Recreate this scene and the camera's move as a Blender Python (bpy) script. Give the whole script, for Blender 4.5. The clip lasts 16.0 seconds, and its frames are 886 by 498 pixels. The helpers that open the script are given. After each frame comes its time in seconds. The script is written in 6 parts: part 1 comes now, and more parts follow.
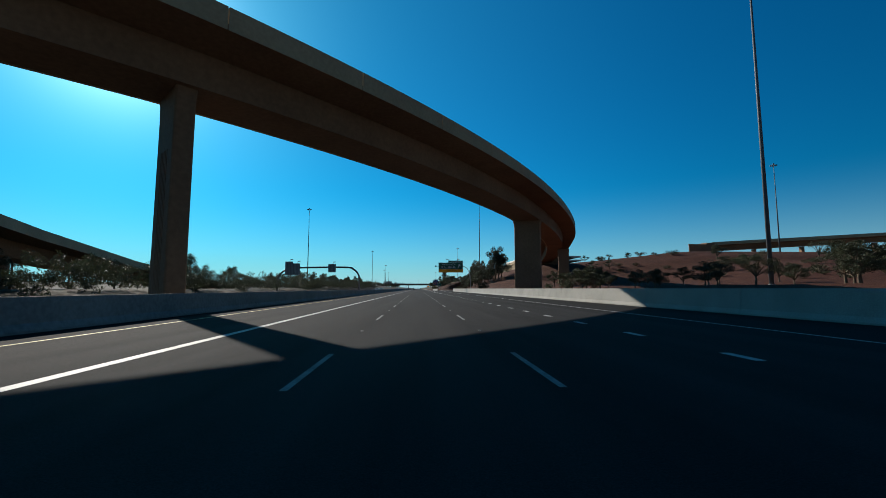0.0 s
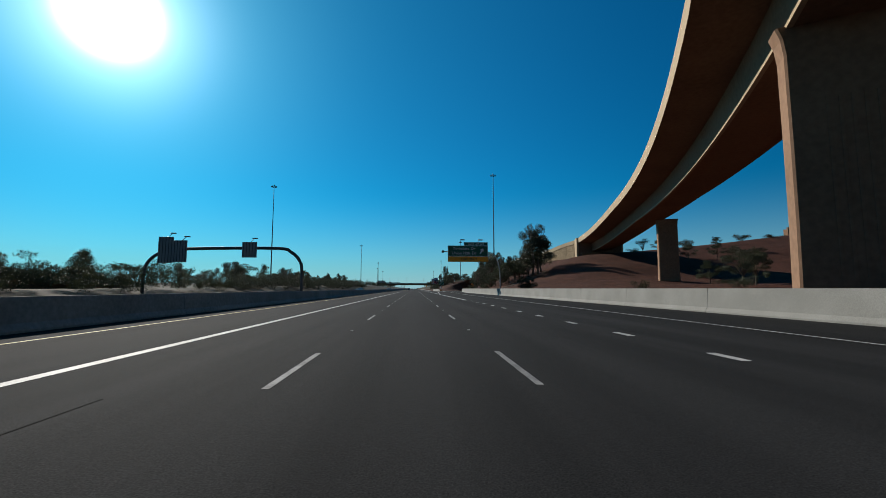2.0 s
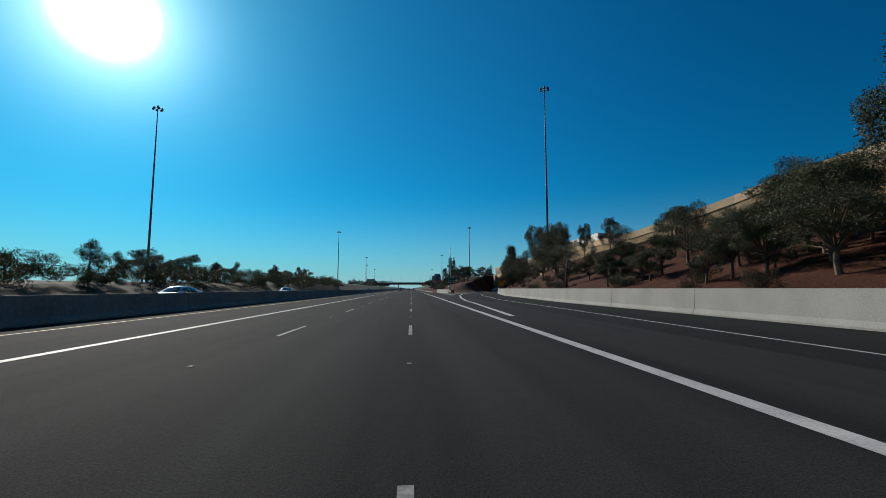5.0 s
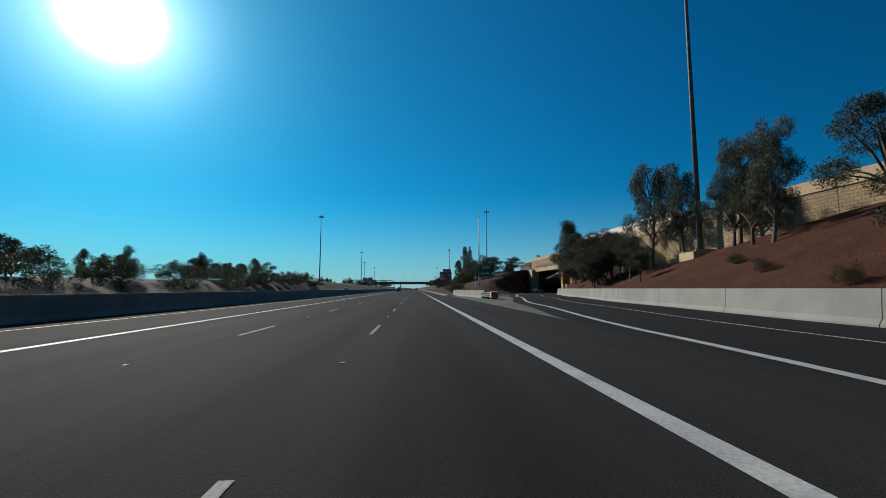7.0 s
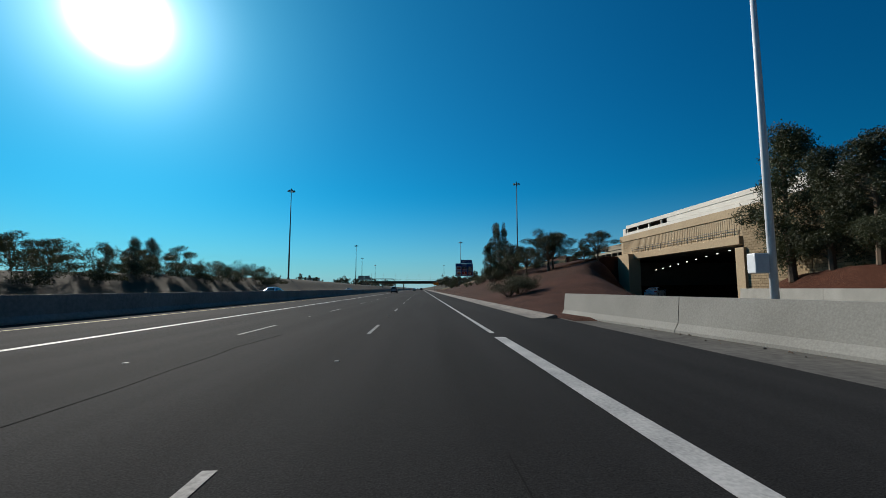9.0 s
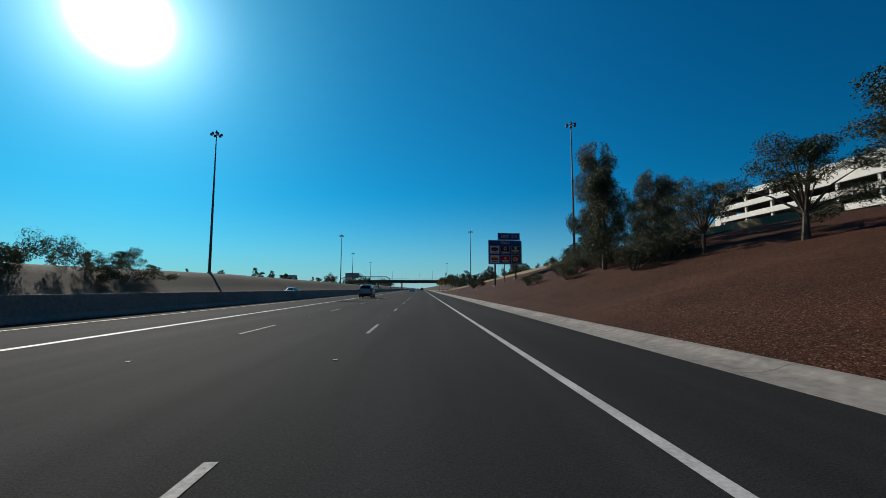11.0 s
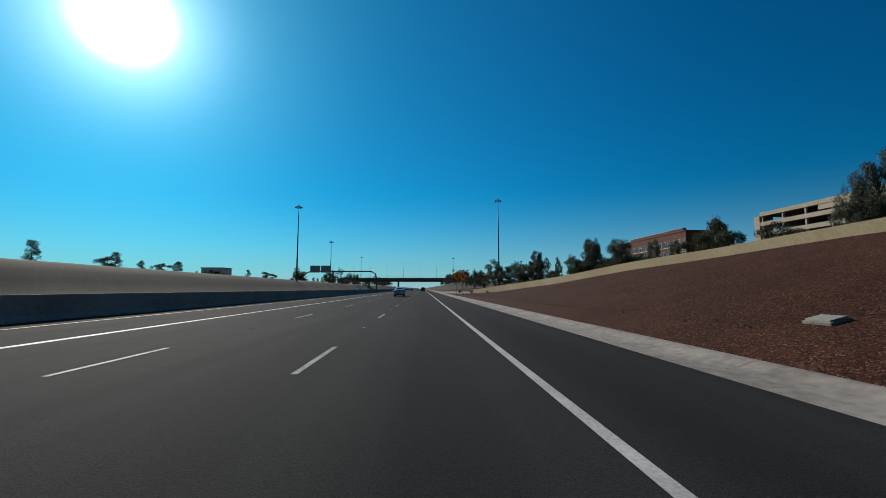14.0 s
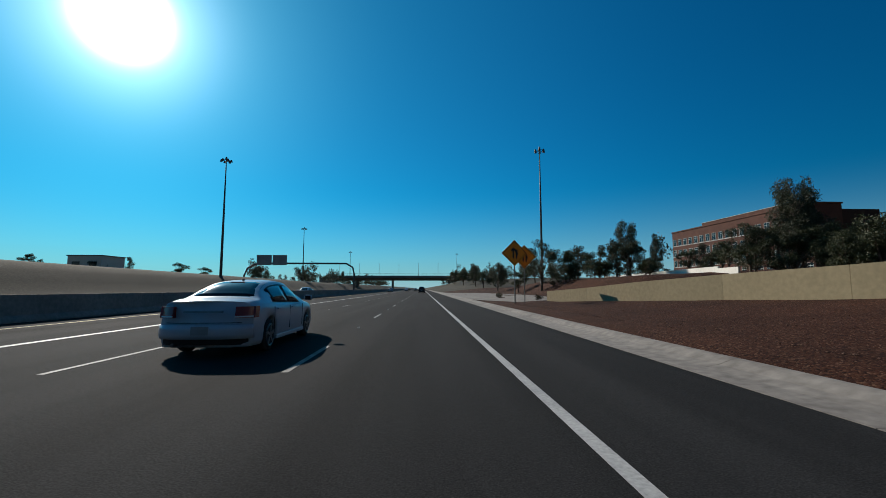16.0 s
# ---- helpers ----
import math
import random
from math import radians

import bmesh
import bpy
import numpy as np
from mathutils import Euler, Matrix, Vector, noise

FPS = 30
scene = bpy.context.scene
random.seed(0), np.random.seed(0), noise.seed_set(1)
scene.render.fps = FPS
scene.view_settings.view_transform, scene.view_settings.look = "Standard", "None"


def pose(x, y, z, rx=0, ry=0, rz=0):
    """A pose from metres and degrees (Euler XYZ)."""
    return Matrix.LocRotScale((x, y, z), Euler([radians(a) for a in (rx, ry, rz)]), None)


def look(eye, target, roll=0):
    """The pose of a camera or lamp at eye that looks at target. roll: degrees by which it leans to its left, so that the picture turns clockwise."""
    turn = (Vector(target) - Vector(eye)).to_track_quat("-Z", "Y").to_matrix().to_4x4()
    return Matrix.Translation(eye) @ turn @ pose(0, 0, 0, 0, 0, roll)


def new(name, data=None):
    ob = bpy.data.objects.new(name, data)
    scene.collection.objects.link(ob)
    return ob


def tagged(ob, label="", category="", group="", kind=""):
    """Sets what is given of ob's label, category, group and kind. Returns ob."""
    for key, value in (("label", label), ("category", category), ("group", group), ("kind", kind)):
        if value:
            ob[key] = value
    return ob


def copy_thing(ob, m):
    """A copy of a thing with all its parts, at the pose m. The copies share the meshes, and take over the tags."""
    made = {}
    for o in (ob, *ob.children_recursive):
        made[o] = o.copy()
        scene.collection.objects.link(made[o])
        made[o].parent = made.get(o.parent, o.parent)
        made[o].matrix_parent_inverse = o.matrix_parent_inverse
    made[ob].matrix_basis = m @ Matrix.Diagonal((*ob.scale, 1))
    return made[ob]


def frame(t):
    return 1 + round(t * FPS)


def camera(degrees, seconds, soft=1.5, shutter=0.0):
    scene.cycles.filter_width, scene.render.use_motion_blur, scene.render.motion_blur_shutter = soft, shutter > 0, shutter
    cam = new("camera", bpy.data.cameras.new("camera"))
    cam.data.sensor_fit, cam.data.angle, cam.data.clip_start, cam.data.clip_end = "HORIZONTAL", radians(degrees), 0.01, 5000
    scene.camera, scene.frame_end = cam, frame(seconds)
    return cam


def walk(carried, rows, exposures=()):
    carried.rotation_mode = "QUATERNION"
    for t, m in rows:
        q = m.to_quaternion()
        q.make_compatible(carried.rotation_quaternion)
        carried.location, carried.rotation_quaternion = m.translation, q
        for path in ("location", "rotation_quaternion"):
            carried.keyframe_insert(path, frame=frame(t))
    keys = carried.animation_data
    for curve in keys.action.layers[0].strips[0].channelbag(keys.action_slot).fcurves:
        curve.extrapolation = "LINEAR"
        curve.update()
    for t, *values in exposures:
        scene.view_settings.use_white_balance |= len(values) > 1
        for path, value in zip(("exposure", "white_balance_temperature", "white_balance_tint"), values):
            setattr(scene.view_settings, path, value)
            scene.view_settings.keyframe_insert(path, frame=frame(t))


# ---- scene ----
# Freeway under a curved flyover ramp. x: across the road (0 is the lane line that the car crosses), y: along it.
SPEED = 30.4
EYE_Z = 1.31
LENS = 740.0
cam = camera(2 * math.degrees(math.atan(784 / LENS)), 16.0, soft=0.8)


def row(t, x, vp, horizon=511.0):
    """The camera's row from its offset across the road, and the picture's vanishing point."""
    yaw = -math.degrees(math.atan((784 - vp) / LENS))
    pitch = math.degrees(math.atan((horizon - 441) / LENS))
    return (t, pose(x, SPEED * t, EYE_Z, 90 + pitch, 0, yaw))


walk(cam, [row(*r) for r in (
    (0.0, -1.94, 740), (0.5, -1.94, 740), (1.0, -1.93, 739), (1.5, -1.90, 738), (2.0, -1.72, 734),
    (2.5, -1.45, 730), (3.0, -1.20, 729), (3.5, -0.93, 728), (4.0, -0.65, 726), (4.2, -0.54, 727),
    (5.2, 0.18, 729), (6.3, 0.92, 733), (6.5, 1.05, 734), (7.0, 1.28, 736), (7.5, 1.45, 739),
    (8.0, 1.52, 741), (8.5, 1.52, 743), (9.0, 1.51, 745), (9.2, 1.51, 745), (10.2, 1.53, 746),
    (11.3, 1.60, 746), (12.0, 1.66, 747), (12.5, 1.72, 747), (13.0, 1.81, 748), (14.0, 1.97, 749),
    (15.0, 2.09, 749), (16.0, 2.15, 748))],
     exposures=[(0.0, 0.27), (0.5, 0.36), (1.0, 0.36), (1.6, 0.15), (2.3, 0.0), (16.0, 0.0)])

# ---- light ----
SUN_AZ, SUN_EL = math.radians(-36.2), math.radians(28.0)
TO_SUN = Vector((math.sin(SUN_AZ) * math.cos(SUN_EL), math.cos(SUN_AZ) * math.cos(SUN_EL), math.sin(SUN_EL)))
world = bpy.data.worlds.new("sky")
scene.world = world
world.use_nodes = True
wn, wl = world.node_tree.nodes, world.node_tree.links
sky = wn.new("ShaderNodeTexSky")
sky.sky_type, sky.sun_disc = "NISHITA", False
sky.sun_elevation, sky.sun_rotation = SUN_EL, SUN_AZ % (2 * math.pi)
sky.air_density, sky.dust_density, sky.ozone_density, sky.altitude = 1.0, 0.25, 3.0, 400
hue = wn.new("ShaderNodeHueSaturation")
hue.inputs["Saturation"].default_value, hue.inputs["Hue"].default_value, hue.inputs["Value"].default_value = 1.25, 0.487, 1.02
wl.new(sky.outputs["Color"], hue.inputs["Color"])
# the sun's own aureole in the sky
dirn = wn.new("ShaderNodeTexCoord")
dot = wn.new("ShaderNodeVectorMath")
dot.operation = "DOT_PRODUCT"
dot.inputs[1].default_value = TO_SUN
wl.new(dirn.outputs["Generated"], dot.inputs[0])
clampd = wn.new("ShaderNodeMath")
clampd.operation = "MAXIMUM"
clampd.inputs[1].default_value = 0.0
wl.new(dot.outputs["Value"], clampd.inputs[0])


def lobe(power, gain, colour):
    """One smooth lobe of light round the sun."""
    p = wn.new("ShaderNodeMath")
    p.operation = "POWER"
    p.inputs[1].default_value = power
    wl.new(clampd.outputs[0], p.inputs[0])
    v = wn.new("ShaderNodeVectorMath")
    v.operation = "SCALE"
    v.inputs[0].default_value = tuple(gain * c for c in colour)
    wl.new(p.outputs[0], v.inputs["Scale"])
    return v.outputs["Vector"]


def plus(a, b):
    v = wn.new("ShaderNodeVectorMath")
    v.operation = "ADD"
    wl.new(a, v.inputs[0])
    wl.new(b, v.inputs[1])
    return v.outputs["Vector"]


tint = wn.new("ShaderNodeVectorMath")
tint.operation = "MULTIPLY"
# deep blue round the sun, paler towards the far side of the sky
pale = wn.new("ShaderNodeMapRange")
pale.interpolation_type = "SMOOTHSTEP"
pale.inputs["From Min"].default_value, pale.inputs["From Max"].default_value = 0.1, -0.8
wl.new(dot.outputs["Value"], pale.inputs["Value"])
tone = wn.new("ShaderNodeMix")
tone.data_type = "RGBA"
tone.inputs["A"].default_value, tone.inputs["B"].default_value = (0.03, 0.84, 1.16, 1), (0.75, 0.82, 0.90, 1)
wl.new(pale.outputs["Result"], tone.inputs["Factor"])
wl.new(tone.outputs["Result"], tint.inputs[1])
wl.new(hue.outputs["Color"], tint.inputs[0])
# the clear sky deepens with the distance from the sun
deep = wn.new("ShaderNodeMapRange")
deep.interpolation_type = "SMOOTHSTEP"
deep.inputs["From Min"].default_value, deep.inputs["From Max"].default_value = -1.0, 0.75
deep.inputs["To Min"].default_value, deep.inputs["To Max"].default_value = 0.30, 1.08
wl.new(dot.outputs["Value"], deep.inputs["Value"])
clear = wn.new("ShaderNodeVectorMath")
clear.operation = "SCALE"
wl.new(tint.outputs["Vector"], clear.inputs[0])
wl.new(deep.outputs["Result"], clear.inputs["Scale"])
# pale haze low over the horizon
parts = wn.new("ShaderNodeSeparateXYZ")
wl.new(dirn.outputs["Generated"], parts.inputs[0])
low_sky = wn.new("ShaderNodeMapRange")
low_sky.inputs["From Min"].default_value, low_sky.inputs["From Max"].default_value = 0.24, -0.02
wl.new(parts.outputs["Z"], low_sky.inputs["Value"])
curve = wn.new("ShaderNodeMath")
curve.operation = "POWER"
curve.inputs[1].default_value = 2.2
wl.new(low_sky.outputs["Result"], curve.inputs[0])
haze = wn.new("ShaderNodeMix")
haze.data_type = "RGBA"
haze.inputs["B"].default_value = (5.8, 8.3, 9.6, 1)
wl.new(curve.outputs[0], haze.inputs["Factor"])
wl.new(clear.outputs["Vector"], haze.inputs["A"])
light = haze.outputs["Result"]
for power, gain, colour in ((4.0, 1.75, (0.12, 0.86, 1.02)), (30.0, 4.3, (0.42, 0.95, 1.06)), (160.0, 16.0, (0.8, 1.0, 1.08)), (1300.0, 330.0, (1.0, 1.0, 1.0))):
    light = plus(light, lobe(power, gain, colour))
wl.new(light, wn["Background"].inputs["Color"])
wn["Background"].inputs["Strength"].default_value = 0.058

sun_data = bpy.data.lights.new("sun", "SUN")
sun_data.energy, sun_data.angle, sun_data.color = 5.0, math.radians(0.53), (1.0, 0.93, 0.83)
sun = new("sun", sun_data)
sun.matrix_world = look(TO_SUN * 300, (0, 0, 0))
tagged(sun, "low winter sun", "sun", kind="structure")


# ---- materials ----
def mat(name, colour, colour2=None, rough=0.8, metal=0.0, grain=20.0, stain=0.6, bump=0.15, vary=0.0, speck=None, spec=0.4, trans=0.0, along=0.0, leaf=0.0):
    """A surface with a fine grain, wide stains and relief, at real-world size."""
    m = bpy.data.materials.new(name)
    m.use_nodes = True
    n, l = m.node_tree.nodes, m.node_tree.links
    b = n["Principled BSDF"]
    c2 = colour2 or tuple(v * 0.72 for v in colour)
    geo = n.new("ShaderNodeNewGeometry")
    co = geo.outputs["Position"]
    fine = n.new("ShaderNodeTexNoise")
    fine.inputs["Scale"].default_value, fine.inputs["Detail"].default_value = grain, 5.0
    wide = n.new("ShaderNodeTexNoise")
    wide.inputs["Scale"].default_value, wide.inputs["Detail"].default_value = stain, 4.0
    l.new(co, fine.inputs["Vector"])
    if along:
        run = n.new("ShaderNodeVectorMath")
        run.operation = "MULTIPLY"
        run.inputs[1].default_value = (3.0, along * 4, 3.0)
        l.new(co, run.inputs[0])
        l.new(run.outputs["Vector"], wide.inputs["Vector"])
    else:
        l.new(co, wide.inputs["Vector"])
    add = n.new("ShaderNodeMath")
    add.operation = "ADD"
    l.new(fine.outputs["Fac"], add.inputs[0])
    l.new(wide.outputs["Fac"], add.inputs[1])
    ramp = n.new("ShaderNodeMapRange")
    ramp.inputs["From Min"].default_value, ramp.inputs["From Max"].default_value = 0.72, 1.28
    l.new(add.outputs[0], ramp.inputs["Value"])
    mix = n.new("ShaderNodeMix")
    mix.data_type = "RGBA"
    mix.inputs["A"].default_value, mix.inputs["B"].default_value = (*c2, 1), (*colour, 1)
    l.new(ramp.outputs["Result"], mix.inputs["Factor"])
    out = mix.outputs["Result"]
    if speck:
        vor = n.new("ShaderNodeTexVoronoi")
        vor.inputs["Scale"].default_value = speck[1]
        l.new(co, vor.inputs["Vector"])
        sm = n.new("ShaderNodeMix")
        sm.data_type, sm.blend_type = "RGBA", "OVERLAY"
        sm.inputs["Factor"].default_value = speck[0]
        l.new(out, sm.inputs["A"])
        bw = n.new("ShaderNodeRGBToBW")
        l.new(vor.outputs["Color"], bw.inputs["Color"])
        l.new(bw.outputs["Val"], sm.inputs["B"])
        out = sm.outputs["Result"]
    if vary:
        info = n.new("ShaderNodeObjectInfo")
        hs = n.new("ShaderNodeHueSaturation")
        mr = n.new("ShaderNodeMapRange")
        mr.inputs["To Min"].default_value, mr.inputs["To Max"].default_value = 1 - vary, 1 + vary
        l.new(info.outputs["Random"], mr.inputs["Value"])
        l.new(mr.outputs["Result"], hs.inputs["Value"])
        l.new(out, hs.inputs["Color"])
        out = hs.outputs["Color"]
    l.new(out, b.inputs["Base Color"])
    b.inputs["Roughness"].default_value, b.inputs["Metallic"].default_value = rough, metal
    b.inputs["Specular IOR Level"].default_value = spec
    if trans:
        b.inputs["Transmission Weight"].default_value = trans
    if leaf:
        thin = n.new("ShaderNodeBsdfTranslucent")
        l.new(out, thin.inputs["Color"])
        both = n.new("ShaderNodeMixShader")
        both.inputs["Fac"].default_value = leaf
        l.new(b.outputs["BSDF"], both.inputs[1])
        l.new(thin.outputs["BSDF"], both.inputs[2])
        l.new(both.outputs["Shader"], n["Material Output"].inputs["Surface"])
    if bump:
        bp = n.new("ShaderNodeBump")
        bp.inputs["Strength"].default_value, bp.inputs["Distance"].default_value = bump, 0.02
        l.new(fine.outputs["Fac"], bp.inputs["Height"])
        l.new(bp.outputs["Normal"], b.inputs["Normal"])
    return m


M_ASPHALT = mat("asphalt", (0.030, 0.0298, 0.0295), (0.011, 0.011, 0.011), along=0.035, rough=0.95, grain=60, stain=0.25, bump=0.35, speck=(0.35, 90), spec=0.06)
M_RAMP = mat("ramp_asphalt", (0.021, 0.0207, 0.0205), (0.012, 0.012, 0.012), along=0.05, rough=0.95, grain=60, stain=0.2, bump=0.35, speck=(0.3, 90), spec=0.06)
M_PATCH = mat("tar_seal", (0.015, 0.015, 0.015), rough=0.95, grain=40, spec=0.05)
M_WORN = mat("worn_road_paint", (0.25, 0.245, 0.235), (0.07, 0.069, 0.067), rough=0.75, grain=16, stain=1.6, bump=0.1)
M_PAINT = mat("road_paint", (0.46, 0.45, 0.43), (0.24, 0.24, 0.23), rough=0.7, grain=25, stain=1.3, bump=0.1)
M_YELLOW = mat("yellow_paint", (0.55, 0.42, 0.14), (0.30, 0.24, 0.10), rough=0.7, grain=25, stain=1.0, bump=0.1)
M_CONC = mat("concrete", (0.265, 0.26, 0.235), (0.19, 0.185, 0.165), rough=0.85, grain=22, stain=0.5, bump=0.2, spec=0.25)
M_MEDIAN = mat("weathered_concrete", (0.30, 0.285, 0.26), (0.19, 0.18, 0.165), rough=0.88, grain=6, stain=0.4, bump=0.2, spec=0.2)
M_KERB = mat("kerb_concrete", (0.27, 0.245, 0.215), (0.14, 0.125, 0.11), rough=0.9, grain=5, stain=0.4, bump=0.3, spec=0.2)
M_TAN = mat("painted_tan_concrete", (0.46, 0.35, 0.22), (0.36, 0.27, 0.17), rough=0.85, grain=4, stain=0.25, bump=0.15, spec=0.2)
M_WALL = mat("tan_wall_concrete", (0.28, 0.225, 0.135), (0.21, 0.168, 0.10), rough=0.88, grain=5, stain=0.2, bump=0.15, spec=0.15)
M_GARAGE = mat("weathered_garage_concrete", (0.33, 0.285, 0.215), (0.25, 0.215, 0.16), rough=0.88, grain=4, stain=0.25, bump=0.15, spec=0.15)
M_FRAME = mat("cream_window_frame", (0.44, 0.41, 0.36), rough=0.6, grain=6, bump=0.0)
M_GIRDER = mat("brown_girder_concrete", (0.285, 0.168, 0.102), (0.20, 0.117, 0.072), rough=0.88, grain=3, stain=0.18, bump=0.15, spec=0.2)
M_ROCK = mat("red_rock", (0.22, 0.14, 0.10), (0.08, 0.04, 0.028), rough=0.95, grain=8, stain=2, bump=0.5, vary=0.35, spec=0.1)
M_GORE = mat("dusty_gore_concrete", (0.135, 0.128, 0.115), (0.065, 0.062, 0.056), rough=0.92, grain=5, stain=0.35, bump=0.3, spec=0.15)
M_DRAIN = mat("drain_rock", (0.22, 0.16, 0.12), (0.12, 0.085, 0.065), rough=0.95, grain=6, stain=2, bump=0.5, spec=0.1)
M_STEEL = mat("galvanised_steel", (0.36, 0.37, 0.38), (0.26, 0.27, 0.28), rough=0.5, metal=0.7, grain=12, stain=1.0, bump=0.03)
M_RAIL = mat("dull_rail_steel", (0.20, 0.21, 0.205), (0.11, 0.115, 0.11), rough=0.6, metal=0.5, grain=9, stain=1.2, bump=0.03, spec=0.25)
M_MAST = mat("weathered_mast_steel", (0.15, 0.155, 0.16), (0.10, 0.105, 0.11), rough=0.7, metal=0.3, grain=12, stain=1.0, bump=0.03, spec=0.2)
M_DARKSTEEL = mat("dark_steel", (0.10, 0.10, 0.10), rough=0.55, metal=0.5, grain=12, bump=0.03)
M_WHITEPOLE = mat("white_pole_paint", (0.72, 0.74, 0.76), (0.62, 0.64, 0.66), rough=0.45, grain=10, bump=0.02)
M_GREEN = mat("green_sign", (0.010, 0.115, 0.070), (0.008, 0.095, 0.058), rough=0.45, grain=3, stain=0.8, bump=0.0)
M_BLUE = mat("blue_sign", (0.010, 0.075, 0.29), (0.008, 0.062, 0.25), rough=0.45, grain=3, stain=0.8, bump=0.0)
M_SIGNYEL = mat("yellow_sign", (0.98, 0.34, 0.006), (0.92, 0.315, 0.005), rough=0.45, grain=3, stain=0.8, bump=0.0)
M_ORANGE = mat("orange_sign", (0.95, 0.26, 0.01), (0.88, 0.23, 0.01), rough=0.45, grain=3, stain=0.8, bump=0.0)
M_WHITE = mat("white_sheeting", (0.80, 0.80, 0.78), (0.70, 0.70, 0.68), rough=0.45, grain=5, bump=0.0)
M_BLACK = mat("black_sheeting", (0.015, 0.015, 0.015), rough=0.5, grain=5, bump=0.0)
M_RED = mat("red_sheeting", (0.50, 0.03, 0.02), rough=0.45, grain=5, bump=0.0)
M_BROWN = mat("brown_sheeting", (0.12, 0.06, 0.02), rough=0.5, grain=5, bump=0.0)
M_SIGNBACK = mat("sign_back_aluminium", (0.30, 0.31, 0.32), (0.22, 0.23, 0.24), rough=0.5, metal=0.5, grain=4, bump=0.03)
M_LEAF = mat("olive_leaves", (0.058, 0.066, 0.028), (0.026, 0.032, 0.013), leaf=0.2, rough=0.6, grain=3, stain=0.5, bump=0.0, vary=0.25, spec=0.3)
M_EUC = mat("grey_green_leaves", (0.070, 0.076, 0.042), (0.034, 0.039, 0.022), leaf=0.2, rough=0.6, grain=3, stain=0.5, bump=0.0, vary=0.2, spec=0.3)
M_BUSH = mat("dry_shrub_leaves", (0.062, 0.056, 0.026), (0.032, 0.028, 0.013), leaf=0.2, rough=0.7, grain=3, stain=0.6, bump=0.0, vary=0.3, spec=0.2)
M_BARK = mat("bark", (0.16, 0.12, 0.085), (0.08, 0.06, 0.045), rough=0.9, grain=14, stain=2, bump=0.6, spec=0.1)
M_PALEBARK = mat("pale_bark", (0.20, 0.17, 0.135), (0.10, 0.08, 0.06), rough=0.85, grain=14, stain=2, bump=0.4, spec=0.1)
M_DESERT = mat("dry_ground", (0.080, 0.072, 0.052), (0.038, 0.035, 0.026), rough=0.95, grain=4, stain=0.06, bump=0.6, speck=(0.3, 8), spec=0.1)
M_STUCCO = mat("cream_stucco", (0.72, 0.68, 0.60), (0.62, 0.58, 0.51), rough=0.85, grain=3, stain=0.2, bump=0.08, spec=0.2)
M_BRICK = mat("red_brick_wall", (0.115, 0.055, 0.040), (0.08, 0.04, 0.03), rough=0.9, grain=8, stain=0.4, bump=0.25, spec=0.15)
M_DARKBRICK = mat("dark_brown_brick", (0.055, 0.034, 0.028), (0.038, 0.024, 0.020), rough=0.9, grain=8, stain=0.4, bump=0.25, spec=0.15)
M_DARKGLASS = mat("dark_glass", (0.012, 0.016, 0.02), rough=0.08, grain=2, bump=0.0, spec=0.4)
# concrete for the insides, with their shade put into a darker base colour
M_SHADE = mat("concrete_with_painted_shade", (0.12, 0.11, 0.10), rough=0.9, grain=3, bump=0.1)
M_CARWHITE = mat("silver_white_paint", (0.44, 0.50, 0.56), (0.40, 0.46, 0.52), rough=0.22, grain=2, stain=0.5, bump=0.0, spec=0.6)
M_CARSILVER = mat("silver_paint", (0.42, 0.44, 0.46), (0.38, 0.40, 0.42), rough=0.25, metal=0.4, grain=2, bump=0.0, spec=0.6)
M_CARDARK = mat("dark_car_paint", (0.03, 0.032, 0.036), rough=0.2, grain=2, bump=0.0, spec=0.6)
M_TYRE = mat("tyre_rubber", (0.018, 0.018, 0.018), rough=0.85, grain=20, bump=0.2)
M_PLASTIC = mat("black_plastic", (0.02, 0.02, 0.021), rough=0.6, grain=20, bump=0.05)
M_TAIL = mat("red_lamp_lens", (0.30, 0.012, 0.010), rough=0.15, grain=3, bump=0.0, spec=0.6)
M_RIM = mat("alloy_rim", (0.22, 0.23, 0.24), rough=0.35, metal=0.8, grain=6, bump=0.0)
M_LAMP = bpy.data.materials.new("tunnel_lamp_glow")
M_LAMP.use_nodes = True
M_LAMP.node_tree.nodes["Principled BSDF"].inputs["Emission Color"].default_value = (1.0, 0.95, 0.85, 1)
M_LAMP.node_tree.nodes["Principled BSDF"].inputs["Emission Strength"].default_value = 2.5



